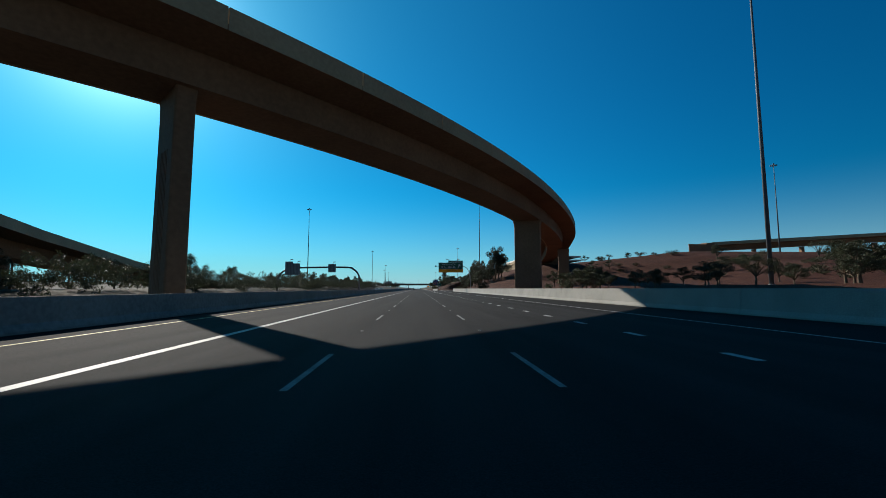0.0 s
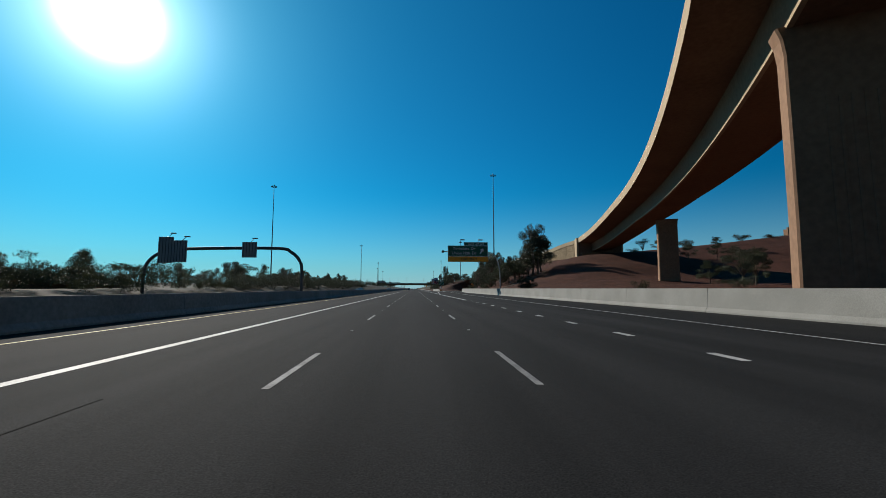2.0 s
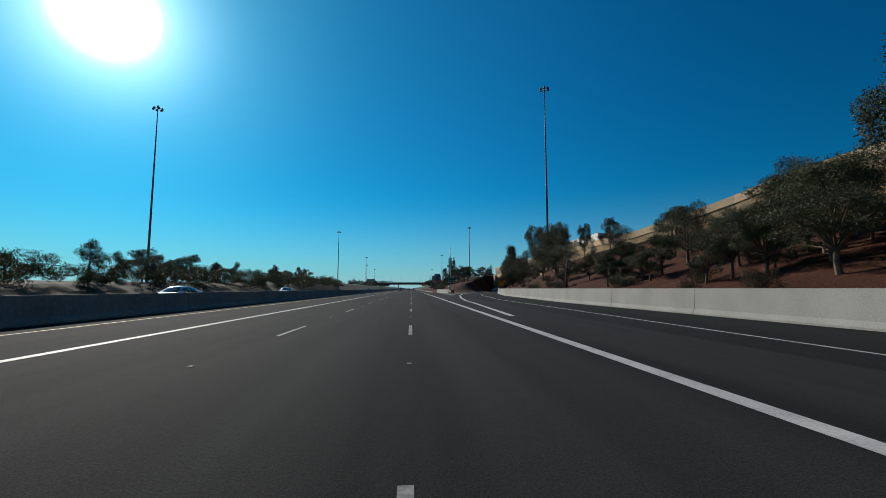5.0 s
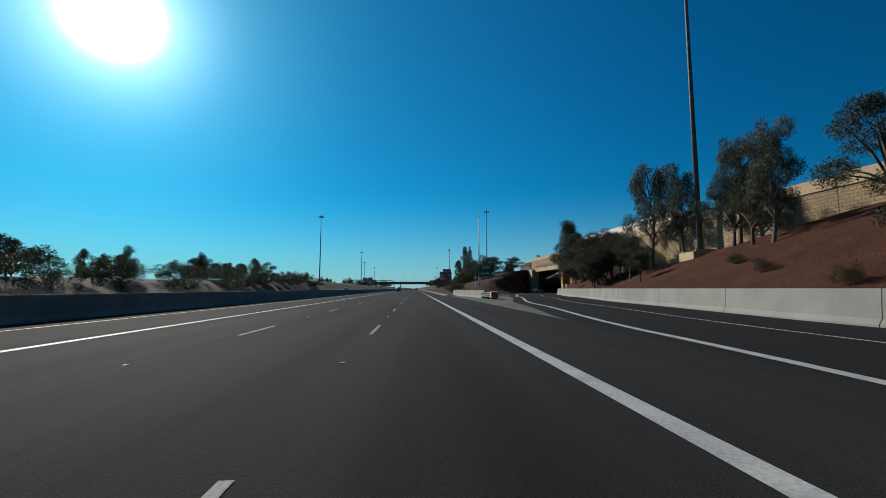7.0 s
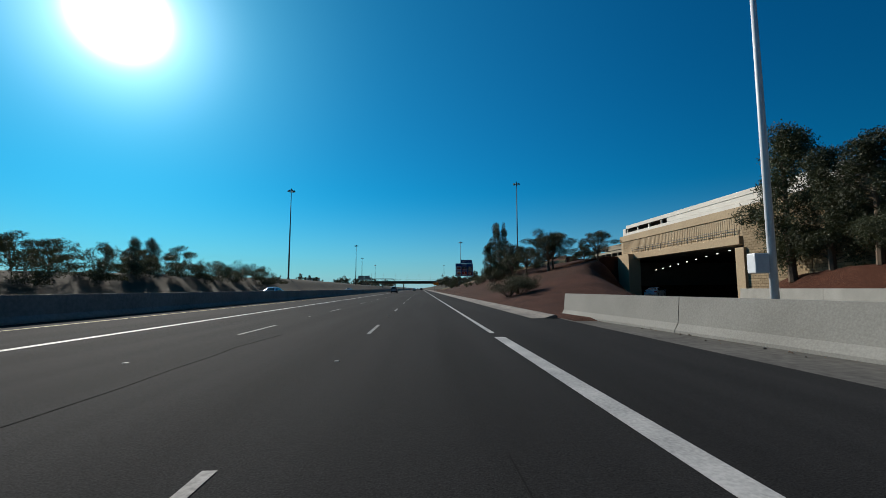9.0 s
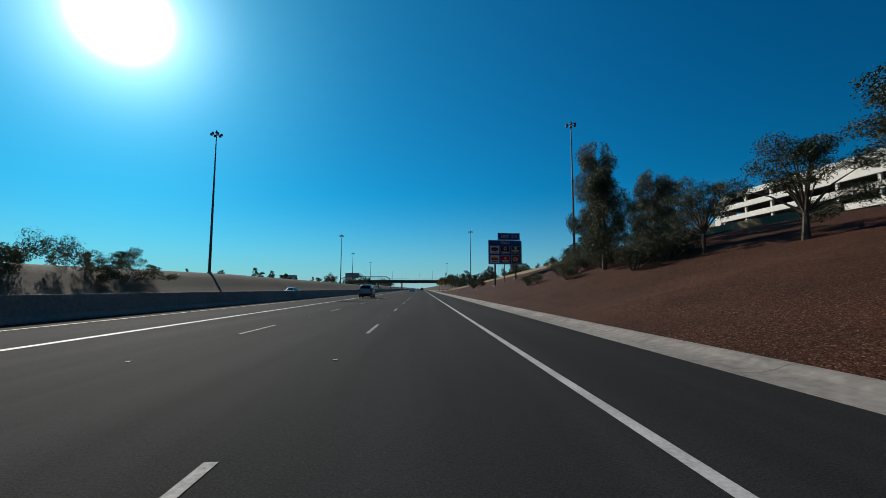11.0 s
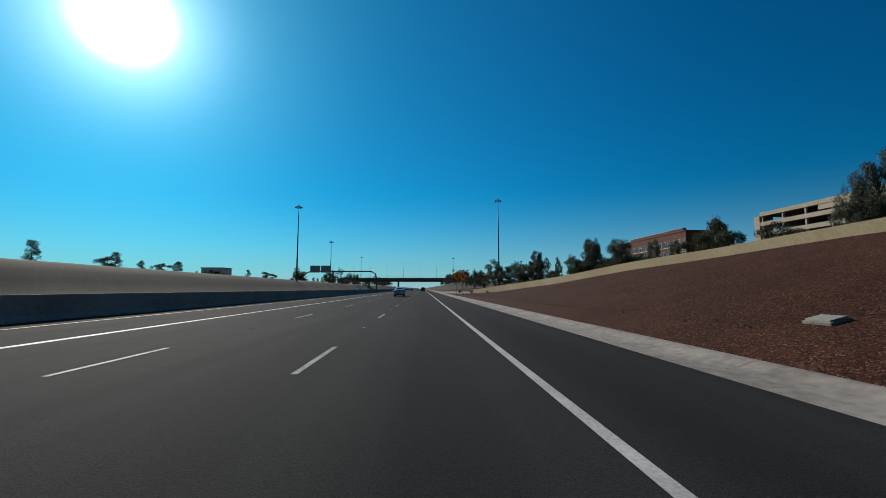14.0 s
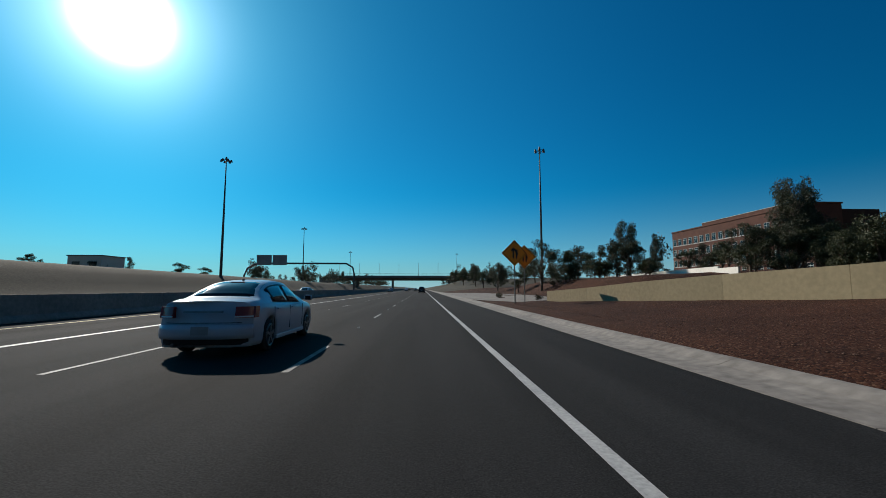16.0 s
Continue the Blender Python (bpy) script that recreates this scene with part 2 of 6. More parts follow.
def gravel(name, scale, tones):
    """Loose stone chips, each with a tone of its own, over wide drifts of colour."""
    m = bpy.data.materials.new(name)
    m.use_nodes = True
    n, l = m.node_tree.nodes, m.node_tree.links
    b = n["Principled BSDF"]
    co = n.new("ShaderNodeNewGeometry").outputs["Position"]
    chips = n.new("ShaderNodeTexVoronoi")
    chips.inputs["Scale"].default_value = scale
    l.new(co, chips.inputs["Vector"])
    bw = n.new("ShaderNodeRGBToBW")
    l.new(chips.outputs["Color"], bw.inputs["Color"])
    ramp = n.new("ShaderNodeValToRGB")
    e = ramp.color_ramp.elements
    e[0].position, e[0].color = tones[0][0], (*tones[0][1], 1)
    e[1].position, e[1].color = tones[-1][0], (*tones[-1][1], 1)
    for p, c in tones[1:-1]:
        e.new(p).color = (*c, 1)
    l.new(bw.outputs["Val"], ramp.inputs["Fac"])
    drift = n.new("ShaderNodeTexNoise")
    drift.inputs["Scale"].default_value, drift.inputs["Detail"].default_value = 0.35, 5.0
    l.new(co, drift.inputs["Vector"])
    gain = n.new("ShaderNodeMapRange")
    gain.inputs["From Min"].default_value, gain.inputs["From Max"].default_value = 0.3, 0.7
    gain.inputs["To Min"].default_value, gain.inputs["To Max"].default_value = 0.75, 1.2
    l.new(drift.outputs["Fac"], gain.inputs["Value"])
    hs = n.new("ShaderNodeHueSaturation")
    l.new(ramp.outputs["Color"], hs.inputs["Color"])
    l.new(gain.outputs["Result"], hs.inputs["Value"])
    l.new(hs.outputs["Color"], b.inputs["Base Color"])
    b.inputs["Roughness"].default_value, b.inputs["Specular IOR Level"].default_value = 0.95, 0.1
    bp = n.new("ShaderNodeBump")
    bp.inputs["Strength"].default_value, bp.inputs["Distance"].default_value = 0.8, 0.02
    bp.invert = True
    l.new(chips.outputs["Distance"], bp.inputs["Height"])
    l.new(bp.outputs["Normal"], b.inputs["Normal"])
    return m


def blockwork(name, face, joint):
    """Split-faced blocks laid in courses along y, with recessed joints."""
    m = mat(name, face, tuple(0.74 * v for v in face), rough=0.9, grain=6, stain=0.25, bump=0.0, spec=0.15)
    n, l = m.node_tree.nodes, m.node_tree.links
    b = n["Principled BSDF"]
    sep = n.new("ShaderNodeSeparateXYZ")
    l.new(n.new("ShaderNodeNewGeometry").outputs["Position"], sep.inputs[0])
    co = n.new("ShaderNodeCombineXYZ")
    l.new(sep.outputs["Y"], co.inputs["X"])
    l.new(sep.outputs["Z"], co.inputs["Y"])
    brick = n.new("ShaderNodeTexBrick")
    brick.inputs["Scale"].default_value, brick.inputs["Brick Width"].default_value, brick.inputs["Row Height"].default_value = 1.0, 0.62, 0.31
    brick.inputs["Mortar Size"].default_value, brick.inputs["Color1"].default_value = 0.022, (1, 1, 1, 1)
    brick.inputs["Color2"].default_value, brick.inputs["Mortar"].default_value = (0.78, 0.78, 0.78, 1), (*joint, 1)
    l.new(co.outputs[0], brick.inputs["Vector"])
    mul = n.new("ShaderNodeMix")
    mul.data_type, mul.blend_type = "RGBA", "MULTIPLY"
    mul.inputs["Factor"].default_value = 1.0
    l.new(b.inputs["Base Color"].links[0].from_socket, mul.inputs["A"])
    l.new(brick.outputs["Color"], mul.inputs["B"])
    l.new(mul.outputs["Result"], b.inputs["Base Color"])
    bp = n.new("ShaderNodeBump")
    bp.inputs["Strength"].default_value, bp.inputs["Distance"].default_value = 0.7, 0.03
    bp.invert = True
    l.new(brick.outputs["Fac"], bp.inputs["Height"])
    l.new(bp.outputs["Normal"], b.inputs["Normal"])
    return m


M_BLOCK = blockwork("tan_split_block", (0.36, 0.27, 0.165), (0.45, 0.42, 0.38))
M_GRAVEL = gravel("red_gravel", 30.0, ((0.15, (0.0135, 0.0052, 0.0028)), (0.45, (0.040, 0.0141, 0.0068)), (0.72, (0.063, 0.0235, 0.0118)), (0.9, (0.13, 0.074, 0.045))))
M_REDSOIL = gravel("red_hill_gravel", 30.0, ((0.15, (0.016, 0.0058, 0.0036)), (0.45, (0.049, 0.0165, 0.0094)), (0.72, (0.075, 0.028, 0.0162)), (0.9, (0.145, 0.08, 0.053))))


# ---- building helpers ----
def mesh_of(name, verts, faces, material, smooth=False):
    me = bpy.data.meshes.new(name)
    me.from_pydata([tuple(v) for v in verts], [], faces)
    me.materials.append(material)
    if smooth:
        me.polygons.foreach_set("use_smooth", [True] * len(me.polygons))
    me.update()
    return me


def part(name, bm, material, parent=None, label="", smooth=False):
    """Links a bmesh as one mesh object under a thing or part."""
    me = bpy.data.meshes.new(name)
    bmesh.ops.recalc_face_normals(bm, faces=bm.faces[:])
    bm.to_mesh(me)
    bm.free()
    me.materials.append(material)
    if smooth:
        me.polygons.foreach_set("use_smooth", [True] * len(me.polygons))
    ob = new(name, me)
    ob.parent = parent
    if label:
        ob["label"] = label
    return ob


def piece(name, me, parent, m):
    """One more object on a shared mesh."""
    ob = new(name, me)
    ob.parent = parent
    ob.matrix_basis = m
    return ob


def empty(name, m, label, category, group="", kind=""):
    ob = new(name)
    ob.matrix_basis = m
    return tagged(ob, label, category, group, kind)


def box(bm, c, s, rz=0.0, bevel=0.0, rx=0.0):
    """A box with centre c and size s."""
    g = bmesh.ops.create_cube(bm, size=1.0, matrix=Matrix.Translation(c) @ Euler((rx, 0, rz)).to_matrix().to_4x4() @ Matrix.Diagonal((*s, 1)))
    if bevel:
        es = list({e for v in g["verts"] for e in v.link_edges})
        bmesh.ops.bevel(bm, geom=es, offset=bevel, segments=2, affect="EDGES", profile=0.6)
    return bm


def boxm(c, s, rz=0.0, bevel=0.0, rx=0.0):
    return box(bmesh.new(), c, s, rz, bevel, rx)


def tube(bm, pts, radii, sides=10):
    """A tube through points with a radius at each."""
    rings = []
    for i, p in enumerate(pts):
        a = Vector(pts[max(i - 1, 0)])
        b = Vector(pts[min(i + 1, len(pts) - 1)])
        d = (b - a).normalized()
        u = d.cross(Vector((0, 0, 1)) if abs(d.z) < 0.9 else Vector((0, 1, 0))).normalized()
        w = d.cross(u)
        rings.append([bm.verts.new(Vector(p) + (u * math.cos(k * 2 * math.pi / sides) + w * math.sin(k * 2 * math.pi / sides)) * radii[i]) for k in range(sides)])
    for r, q in zip(rings, rings[1:]):
        for k in range(sides):
            bm.faces.new((r[k], r[(k + 1) % sides], q[(k + 1) % sides], q[k]))
    bm.faces.new(rings[0][::-1])
    bm.faces.new(rings[-1])
    return bm


def tubem(pts, radii, sides=10):
    return tube(bmesh.new(), pts, radii, sides)


def sweep(path, profile, closed=True):
    """A profile of (across, up) swept along a path of (x, y, z); across is to the right of the way."""
    bm = bmesh.new()
    rings = []
    for i, p in enumerate(path):
        a, b = path[max(i - 1, 0)], path[min(i + 1, len(path) - 1)]
        d = Vector((b[0] - a[0], b[1] - a[1], 0)).normalized()
        right = Vector((d.y, -d.x, 0))
        prof = profile(i / (len(path) - 1)) if callable(profile) else profile
        rings.append([bm.verts.new(Vector(p) + right * u + Vector((0, 0, w))) for u, w in prof])
    n = len(rings[0])
    for r, q in zip(rings, rings[1:]):
        for k in range(n if closed else n - 1):
            bm.faces.new((r[k], r[(k + 1) % n], q[(k + 1) % n], q[k]))
    if closed:
        bm.faces.new(rings[0][::-1])
        bm.faces.new(rings[-1])
    return bm


def lerp(pts, y):
    """Piecewise straight through (y, value) pairs."""
    if y <= pts[0][0]:
        return pts[0][1]
    for (a, va), (b, vb) in zip(pts, pts[1:]):
        if y <= b:
            f = (y - a) / (b - a)
            f = f * f * (3 - 2 * f) * 0.5 + f * 0.5
            return va + (vb - va) * f
    return pts[-1][1]


def text_mesh(body, size):
    cu = bpy.data.curves.new("lettering", "FONT")
    cu.body, cu.size, cu.align_x, cu.align_y, cu.extrude = body, size, "CENTER", "CENTER", 0.004
    cu.resolution_u = 3
    ob = bpy.data.objects.new("lettering", cu)
    scene.collection.objects.link(ob)
    me = bpy.data.meshes.new_from_object(ob.evaluated_get(bpy.context.evaluated_depsgraph_get()))
    bpy.data.objects.remove(ob)
    me.materials.clear()
    return me


def lettering(body, size, material, parent, x, z, y=-0.03, squeeze=1.0):
    """Words on a sign that faces -y, each letter a part of its own."""
    me = text_mesh(body, size)
    near = list(range(len(me.vertices)))

    def root(a):
        while near[a] != a:
            near[a] = near[near[a]]
            a = near[a]
        return a
    for e in me.edges:
        near[root(e.vertices[0])] = root(e.vertices[1])
    groups = {}
    for p in me.polygons:
        groups.setdefault(root(p.vertices[0]), []).append(p)
    # a dot and its stem are one letter
    spans = []
    for polys in groups.values():
        xs = [me.vertices[v].co.x for p in polys for v in p.vertices]
        spans.append([min(xs), max(xs), polys])
    spans.sort(key=lambda g: g[0])
    letters = []
    for a, b, polys in spans:
        if letters and (a + b) / 2 < letters[-1][1]:
            letters[-1][2].extend(polys)
            letters[-1][1] = max(b, letters[-1][1])
        else:
            letters.append([a, b, list(polys)])
    m = Matrix.Translation((x, y, z)) @ Euler((math.pi / 2, 0, 0)).to_matrix().to_4x4() @ Matrix.Diagonal((squeeze, 1, 1, 1))
    for a, b, polys in letters:
        ids = {}
        for p in polys:
            for v in p.vertices:
                ids.setdefault(v, len(ids))
        ob = new("letter", mesh_of("letter", [tuple(me.vertices[v].co) for v in ids], [tuple(ids[v] for v in p.vertices) for p in polys], material))
        ob.parent = parent
        ob.matrix_basis = m
    bpy.data.meshes.remove(me)


# ---- lie of the land ----
RAMP_L = [(-100, 3.80), (60, 4.1), (110, 4.25), (160, 4.45), (197, 5.9), (206, 6.6), (225, 8.4), (248, 11.5), (280, 17.8), (300, 22.4), (320, 28.5), (335, 34.5), (345, 41.0)]
RAMP_R = [(-100, 9.2), (150, 9.2), (200, 10.4), (225, 12.8), (248, 15.9), (280, 22.3), (300, 27.4), (312, 32.0), (322, 36.5), (330, 42.0)]
WALL_R = [(-100, 14.6), (190, 14.6), (225, 17.0), (248, 20.5), (280, 26.8), (300, 31.4), (312, 35.5), (322, 39.6)]
CREST_Z = [(-150, 1.5), (60, 1.8), (108, 1.9), (130, 2.0), (145, 3.6), (160, 7.4), (174, 11.0), (184, 12.0), (200, 11.4), (235, 8.8), (275, 4.5), (300, 3.5), (322, 2.5)]
CREST_X = [(-150, 37), (130, 37), (150, 42), (170, 49), (186, 51), (205, 46.5), (232, 38.2), (255, 37.4), (300, 37)]
CREST2_Z = [(290, 7.4), (352, 7.4), (372, 6.6), (400, 5.25), (420, 4.45), (440, 3.8), (460, 3.1), (482, 1.9), (505, 0.75), (518, 0.35), (526, 0.0), (600, 0.0), (650, 2.0), (760, 6.5), (1000, 6)]
CREST2_X = [(290, 37), (352, 37), (372, 30), (400, 24.5), (450, 22), (490, 20.5), (520, 19), (600, 26), (1000, 30)]
LEFT_Z = [(-150, 1), (150, 1.3), (300, 3.2), (380, 4.5), (450, 5.2), (520, 5.0), (700, 4.5), (1000, 5)]


def smooth(a, b, v):
    f = min(1.0, max(0.0, (v - a) / (b - a)))
    return f * f * (3 - 2 * f)


def land(x, y):
    """The height of the ground."""
    low = -0.06
    if x <= -38:
        far = smooth(-38.5, -50, x) * lerp(LEFT_Z, y)
        return low + far + 3 * smooth(-80, -400, x)
    if y < 351.9:
        toe = lerp(WALL_R, y) + 0.7
        crest = max(lerp(CREST_X, y), toe + 3.0)
        if x > toe and y > 321.5:
            return low + 7.0 * smooth(66, 70, x)
        if x > toe:
            f = min(1.0, (x - toe) / (crest - toe))
            z = low + 0.5 + (lerp(CREST_Z, y) - 0.5) * (0.75 * f + 0.25 * f * f * (3 - 2 * f))
            return z + 8.0 * smooth(50, 120, x) * smooth(230, 150, y) * smooth(55, 130, y) + 0.10 * math.sin(x * 0.9 + y * 0.3) * math.sin(y * 0.21) * f
        left = lerp(RAMP_L, y) - 2.4
        if y > 290 and 7.4 < x < left:
            f = min(1.0, (x - 7.4) / 29.6)
            return low + 0.16 * min(1, x - 7.4) + 7.4 * f * smooth(286, 326, y) * smooth(0.0, 7.0, left - x)
        return low
    c = lerp(CREST2_X, y)
    if x < 7.4:
        return low
    f = min(1.0, (x - 7.4) / (c - 7.4))
    mound = 2.9 * smooth(25, 33, x) * smooth(528, 543, y) * smooth(640, 590, y)
    return mound + low + 0.16 * min(1, (x - 7.4)) + lerp(CREST2_Z, y) * (0.7 * f + 0.3 * f * f * (3 - 2 * f)) + 2.0 * smooth(c, c + 60, x)


def spread(*runs):
    out = []
    for a, b, step in runs:
        n = max(1, round((b - a) / step))
        out += [a + (b - a) * k / n for k in range(n)]
    return out + [runs[-1][1]]


gx = spread((-2600, -400, 300), (-400, -80, 32), (-80, -50, 3), (-50, -38, 2), (-38, 7.4, 6.5), (7.4, 46, 0.9), (46, 150, 7), (150, 400, 40), (400, 2600, 300))
gy = spread((-600, -100, 60), (-100, 200, 4), (200, 290, 2), (290, 321.4, 1), (321.4, 321.6, 0.2), (321.6, 351.8, 1), (351.8, 352, 0.2), (352, 620, 4), (620, 1000, 16), (1000, 3600, 260))
verts = [(x, y, land(x, y) + (0.05 * noise.noise(Vector((x * 0.5, y * 0.5, 3))) if x > 10 or x < -41 else 0)) for y in gy for x in gx]
nx = len(gx)
faces = [(j * nx + i, j * nx + i + 1, (j + 1) * nx + i + 1, (j + 1) * nx + i) for j in range(len(gy) - 1) for i in range(nx - 1)]
ground = new("ground", mesh_of("ground", verts, faces, M_GRAVEL, True))
tagged(ground, "red-brown decomposed granite slopes beside the freeway", "ground", kind="structure")
ground.data.materials.append(M_DESERT)
ground.data.materials.append(M_REDSOIL)
for p in ground.data.polygons:
    if p.center.x < -38 or p.center.x > 240 or p.center.y > 640 or p.center.y < -40:
        p.material_index = 1
    elif p.center.y < 321.5:
        p.material_index = 2


def strip(name, left, right, y0, y1, z, material, label, category, step=6.0, kind="structure", parent=None):
    """A flat sheet between two edges given as (y, x) pairs or numbers."""
    fl = left if callable(left) else (lambda y: left)
    fr = right if callable(right) else (lambda y: right)
    n = max(1, round((y1 - y0) / step))
    vs, fs = [], []
    for k in range(n + 1):
        y = y0 + (y1 - y0) * k / n
        vs += [(fl(y), y, z), (fr(y), y, z)]
    for k in range(n):
        fs.append((2 * k, 2 * k + 1, 2 * k + 3, 2 * k + 2))
    ob = new(name, mesh_of(name, vs, fs, material))
    if parent:
        ob.parent = parent
        return ob
    return tagged(ob, label, category, kind=kind)


def split(y):
    return max(7.6, lerp(RAMP_L, y) - 1.4)


road = strip("road", -13.3, 7.6, -150, 1800, 0.0, M_ASPHALT, "worn dark grey asphalt freeway with painted lanes", "road", 30)
ramp = strip("ramp_road", split, lambda y: lerp(WALL_R, y), -150, 346, 0.0, M_RAMP, "dark asphalt exit ramp beside the freeway", "road", 4)
gore = strip("gore_paving", 7.6, split, 212, 292, 0.0, M_GORE, "dusty grey concrete paving in the exit gore", "pavement", 3)
gutter = empty("gutter_kerb", pose(0, 292, 0), "pale dusty concrete gutter with a rolled kerb in cast lengths", "kerb", kind="structure")
KERB = [(6.4, -0.05), (6.4, 0.008), (6.85, 0.012), (7.1, 0.05), (7.28, 0.115), (7.38, 0.14), (7.5, 0.14), (7.55, 0.10), (7.55, -0.09)]
kerb_bm = sweep([(0, 0.006, 0), (0, 3.044, 0)], KERB)
kerb_me = bpy.data.meshes.new("kerb_length")
kerb_bm.to_mesh(kerb_me)
kerb_bm.free()
kerb_me.materials.append(M_KERB)
for k in range(76):
    piece("kerb_length", kerb_me, gutter, Matrix.Translation((0, 3.05 * k, 0)))
part("far_kerb", sweep([(0, 3.05 * 76, 0), (0, 908, 0)], KERB), M_KERB, gutter)
opposite = strip("opposite_road", -38, -13.9, -150, 1800, 0.0, M_ASPHALT, "grey asphalt opposite carriageway", "road", 30)

on_ramp = strip("on_ramp_road", lambda y: lerp([(524, 10.4), (532, 7.5), (760, 7.5)], y), lambda y: lerp([(524, 11.0), (534, 19.0), (560, 22.0), (620, 17.0), (700, 12.0), (760, 8.7)], y),
                524, 760, 0.115, M_KERB, "pale concrete on-ramp merging from beside the wall", "road", 3)
# lane paint
PAINT_Z = 0.006
EDGE_X = [(108, 4.1), (150, 3.9), (200, 3.8), (285, 3.64)]
for name, x, w, y0, y1, m in (("carpool_line", -7.32, 0.24, -120, 1500, M_PAINT), ("yellow_edge_line", -11.4, 0.12, -120, 1500, M_YELLOW),
                              ("edge_line", 3.62, 0.15, 286, 1500, M_PAINT)):
    strip(name, x - w / 2, x + w / 2, y0, y1, PAINT_Z, m, "", "", 20, parent=road)
strip("gore_line", lambda y: lerp(EDGE_X, y) - 0.15, lambda y: lerp(EDGE_X, y) + 0.15, 108, 285, PAINT_Z, M_PAINT, "", "", 4, parent=road)
strip("gore_line", lambda y: lerp(RAMP_L, y) - 0.16, lambda y: lerp(RAMP_L, y) + 0.14, 172, 343, PAINT_Z, M_PAINT, "", "", 3, parent=ramp)
strip("edge_line", lambda y: lerp(RAMP_R, y) - 0.07, lambda y: lerp(RAMP_R, y) + 0.07, -100, 328, PAINT_Z, M_PAINT, "", "", 3, parent=ramp)
dash_me = mesh_of("lane_dash", [(-0.055, 0, 0), (0.055, 0, 0), (0.055, 3.05, 0), (-0.055, 3.05, 0)], [(0, 1, 2, 3)], M_WORN)
dot_me = mesh_of("dotted_dash", [(-0.11, 0, 0), (0.11, 0, 0), (0.11, 0.95, 0), (-0.11, 0.95, 0)], [(0, 1, 2, 3)], M_PAINT)
for k in range(-4, 82):
    for x in (-3.66, 0.0):
        piece("lane_dash", dash_me, road, Matrix.Translation((x, 5.6 + 12.19 * k, PAINT_Z)))
for k in range(-10, 21):
    piece("dotted_dash", dot_me, road, Matrix.Translation((4.3, 23.6 + 4.05 * k, PAINT_Z)))
bm = boxm((0, 0, 0.007), (0.08, 0.08, 0.014), 0, 0.005)
stud_me = bpy.data.meshes.new("road_stud")
bm.to_mesh(stud_me)
bm.free()
stud_me.materials.append(M_PAINT)
for k in range(-2, 60):
    for x in (-3.66, 0.0):
        piece("road_stud", stud_me, road, Matrix.Translation((x, 13.2 + 12.19 * k, 0.0)))
# tar-sealed cracks and the paving joint
rnd = random.Random(4)
for k in range(4):
    y0 = 60 + k * 105 + rnd.uniform(-8, 8)
    x0 = rnd.choice((-5.4, -1.9, -2.1, -5.2)) + rnd.uniform(-0.5, 0.5)
    path, x = [], x0
    for s in range(9):
        path.append((x, y0 + s * 1.3, 0.001))
        x += rnd.uniform(-0.12, 0.12)
    part("crack_seal", sweep(path, [(-0.02, 0.0), (0.02, 0.0), (0.015, 0.004), (-0.015, 0.004)]), M_PATCH, road)


for x0, y0, n in ((2.3, 252, 26), (2.55, 350, 24)):
    path, x = [], x0
    for k in range(n):
        path.append((x, y0 + k, 0.001))
        x += rnd.uniform(-0.02, 0.02)
    part("paving_seam", sweep(path, [(-0.008, 0.0), (0.008, 0.0), (0.007, 0.003), (-0.007, 0.003)]), M_PATCH, road)


# ---- barriers ----
def barrier(name, path, height, material, label, seg=7.6, both=True):
    """A concrete barrier of cast lengths with open joints."""
    ob = empty(name, Matrix.Translation((path[0][0], path[0][1], 0)), label, "barrier", kind="structure")
    prof = [(-0.30, 0.0), (-0.30, 0.08), (-0.18, 0.28), (-0.10, height), (0.10, height), (0.18, 0.28), (0.30, 0.08), (0.30, 0.0)]
    # walk along the path, cut into cast lengths
    pts, total = [Vector(p) for p in path], 0.0
    lens = [(b - a).length for a, b in zip(pts, pts[1:])]

    def at(s):
        for a, b, d in zip(pts, pts[1:], lens):
            if s <= d:
                return a.lerp(b, s / d)
            s -= d
        return pts[-1].copy()
    total = sum(lens)
    n = max(1, round(total / seg))
    for k in range(n):
        s0, s1 = total * k / n + 0.015, total * (k + 1) / n - 0.015
        sub = [at(s0 + (s1 - s0) * j / 3) for j in range(4)]
        o = part("cast_length", sweep([p - pts[0] for p in sub], prof), material, ob)
    return ob


barrier("median_barrier", [(-13.6, y, 0) for y in (-60, 300, 700, 1300)], 1.07, M_MEDIAN, "grey concrete median barrier in cast lengths", 24)
barrier("shoulder_barrier", [(lerp(WALL_R, y), y, 0) for y in [*range(-60, 318, 6), 321.5]], 1.32, M_CONC, "pale concrete safety barrier below the gravel slope", 9)
gore_wall = barrier("gore_barrier", [(10.7, 269.5, 0), (9.8, 280, 0), (8.7, 294, 0)], 1.07, M_CONC, "pale concrete barrier behind the crash cushion", 8)

for x, y in ((9.24, 287.1), (9.48, 284.1)):
    bm = bmesh.new()
    for u, v, a, b in ((0.0, 0.14, 0.28, 0.1), (-0.05, 0.16, 0.2, 0.5), (0.07, 0.15, 0.2, -0.4)):
        tube(bm, [(x - 10.97 + 0.30 * max(0, v - a / 2 - 0.08), y - 269.5 + u - b * a / 2, v - a / 2), (x - 10.97 + 0.60 * max(0, v + a / 2 - 0.08), y - 269.5 + u + b * a / 2, v + a / 2)], [0.018, 0.018], 5)
    part("paint_splash", bm, M_WHITE, gore_wall, "white painted mark")

# ---- flyover ----
R_ARC = 200.0


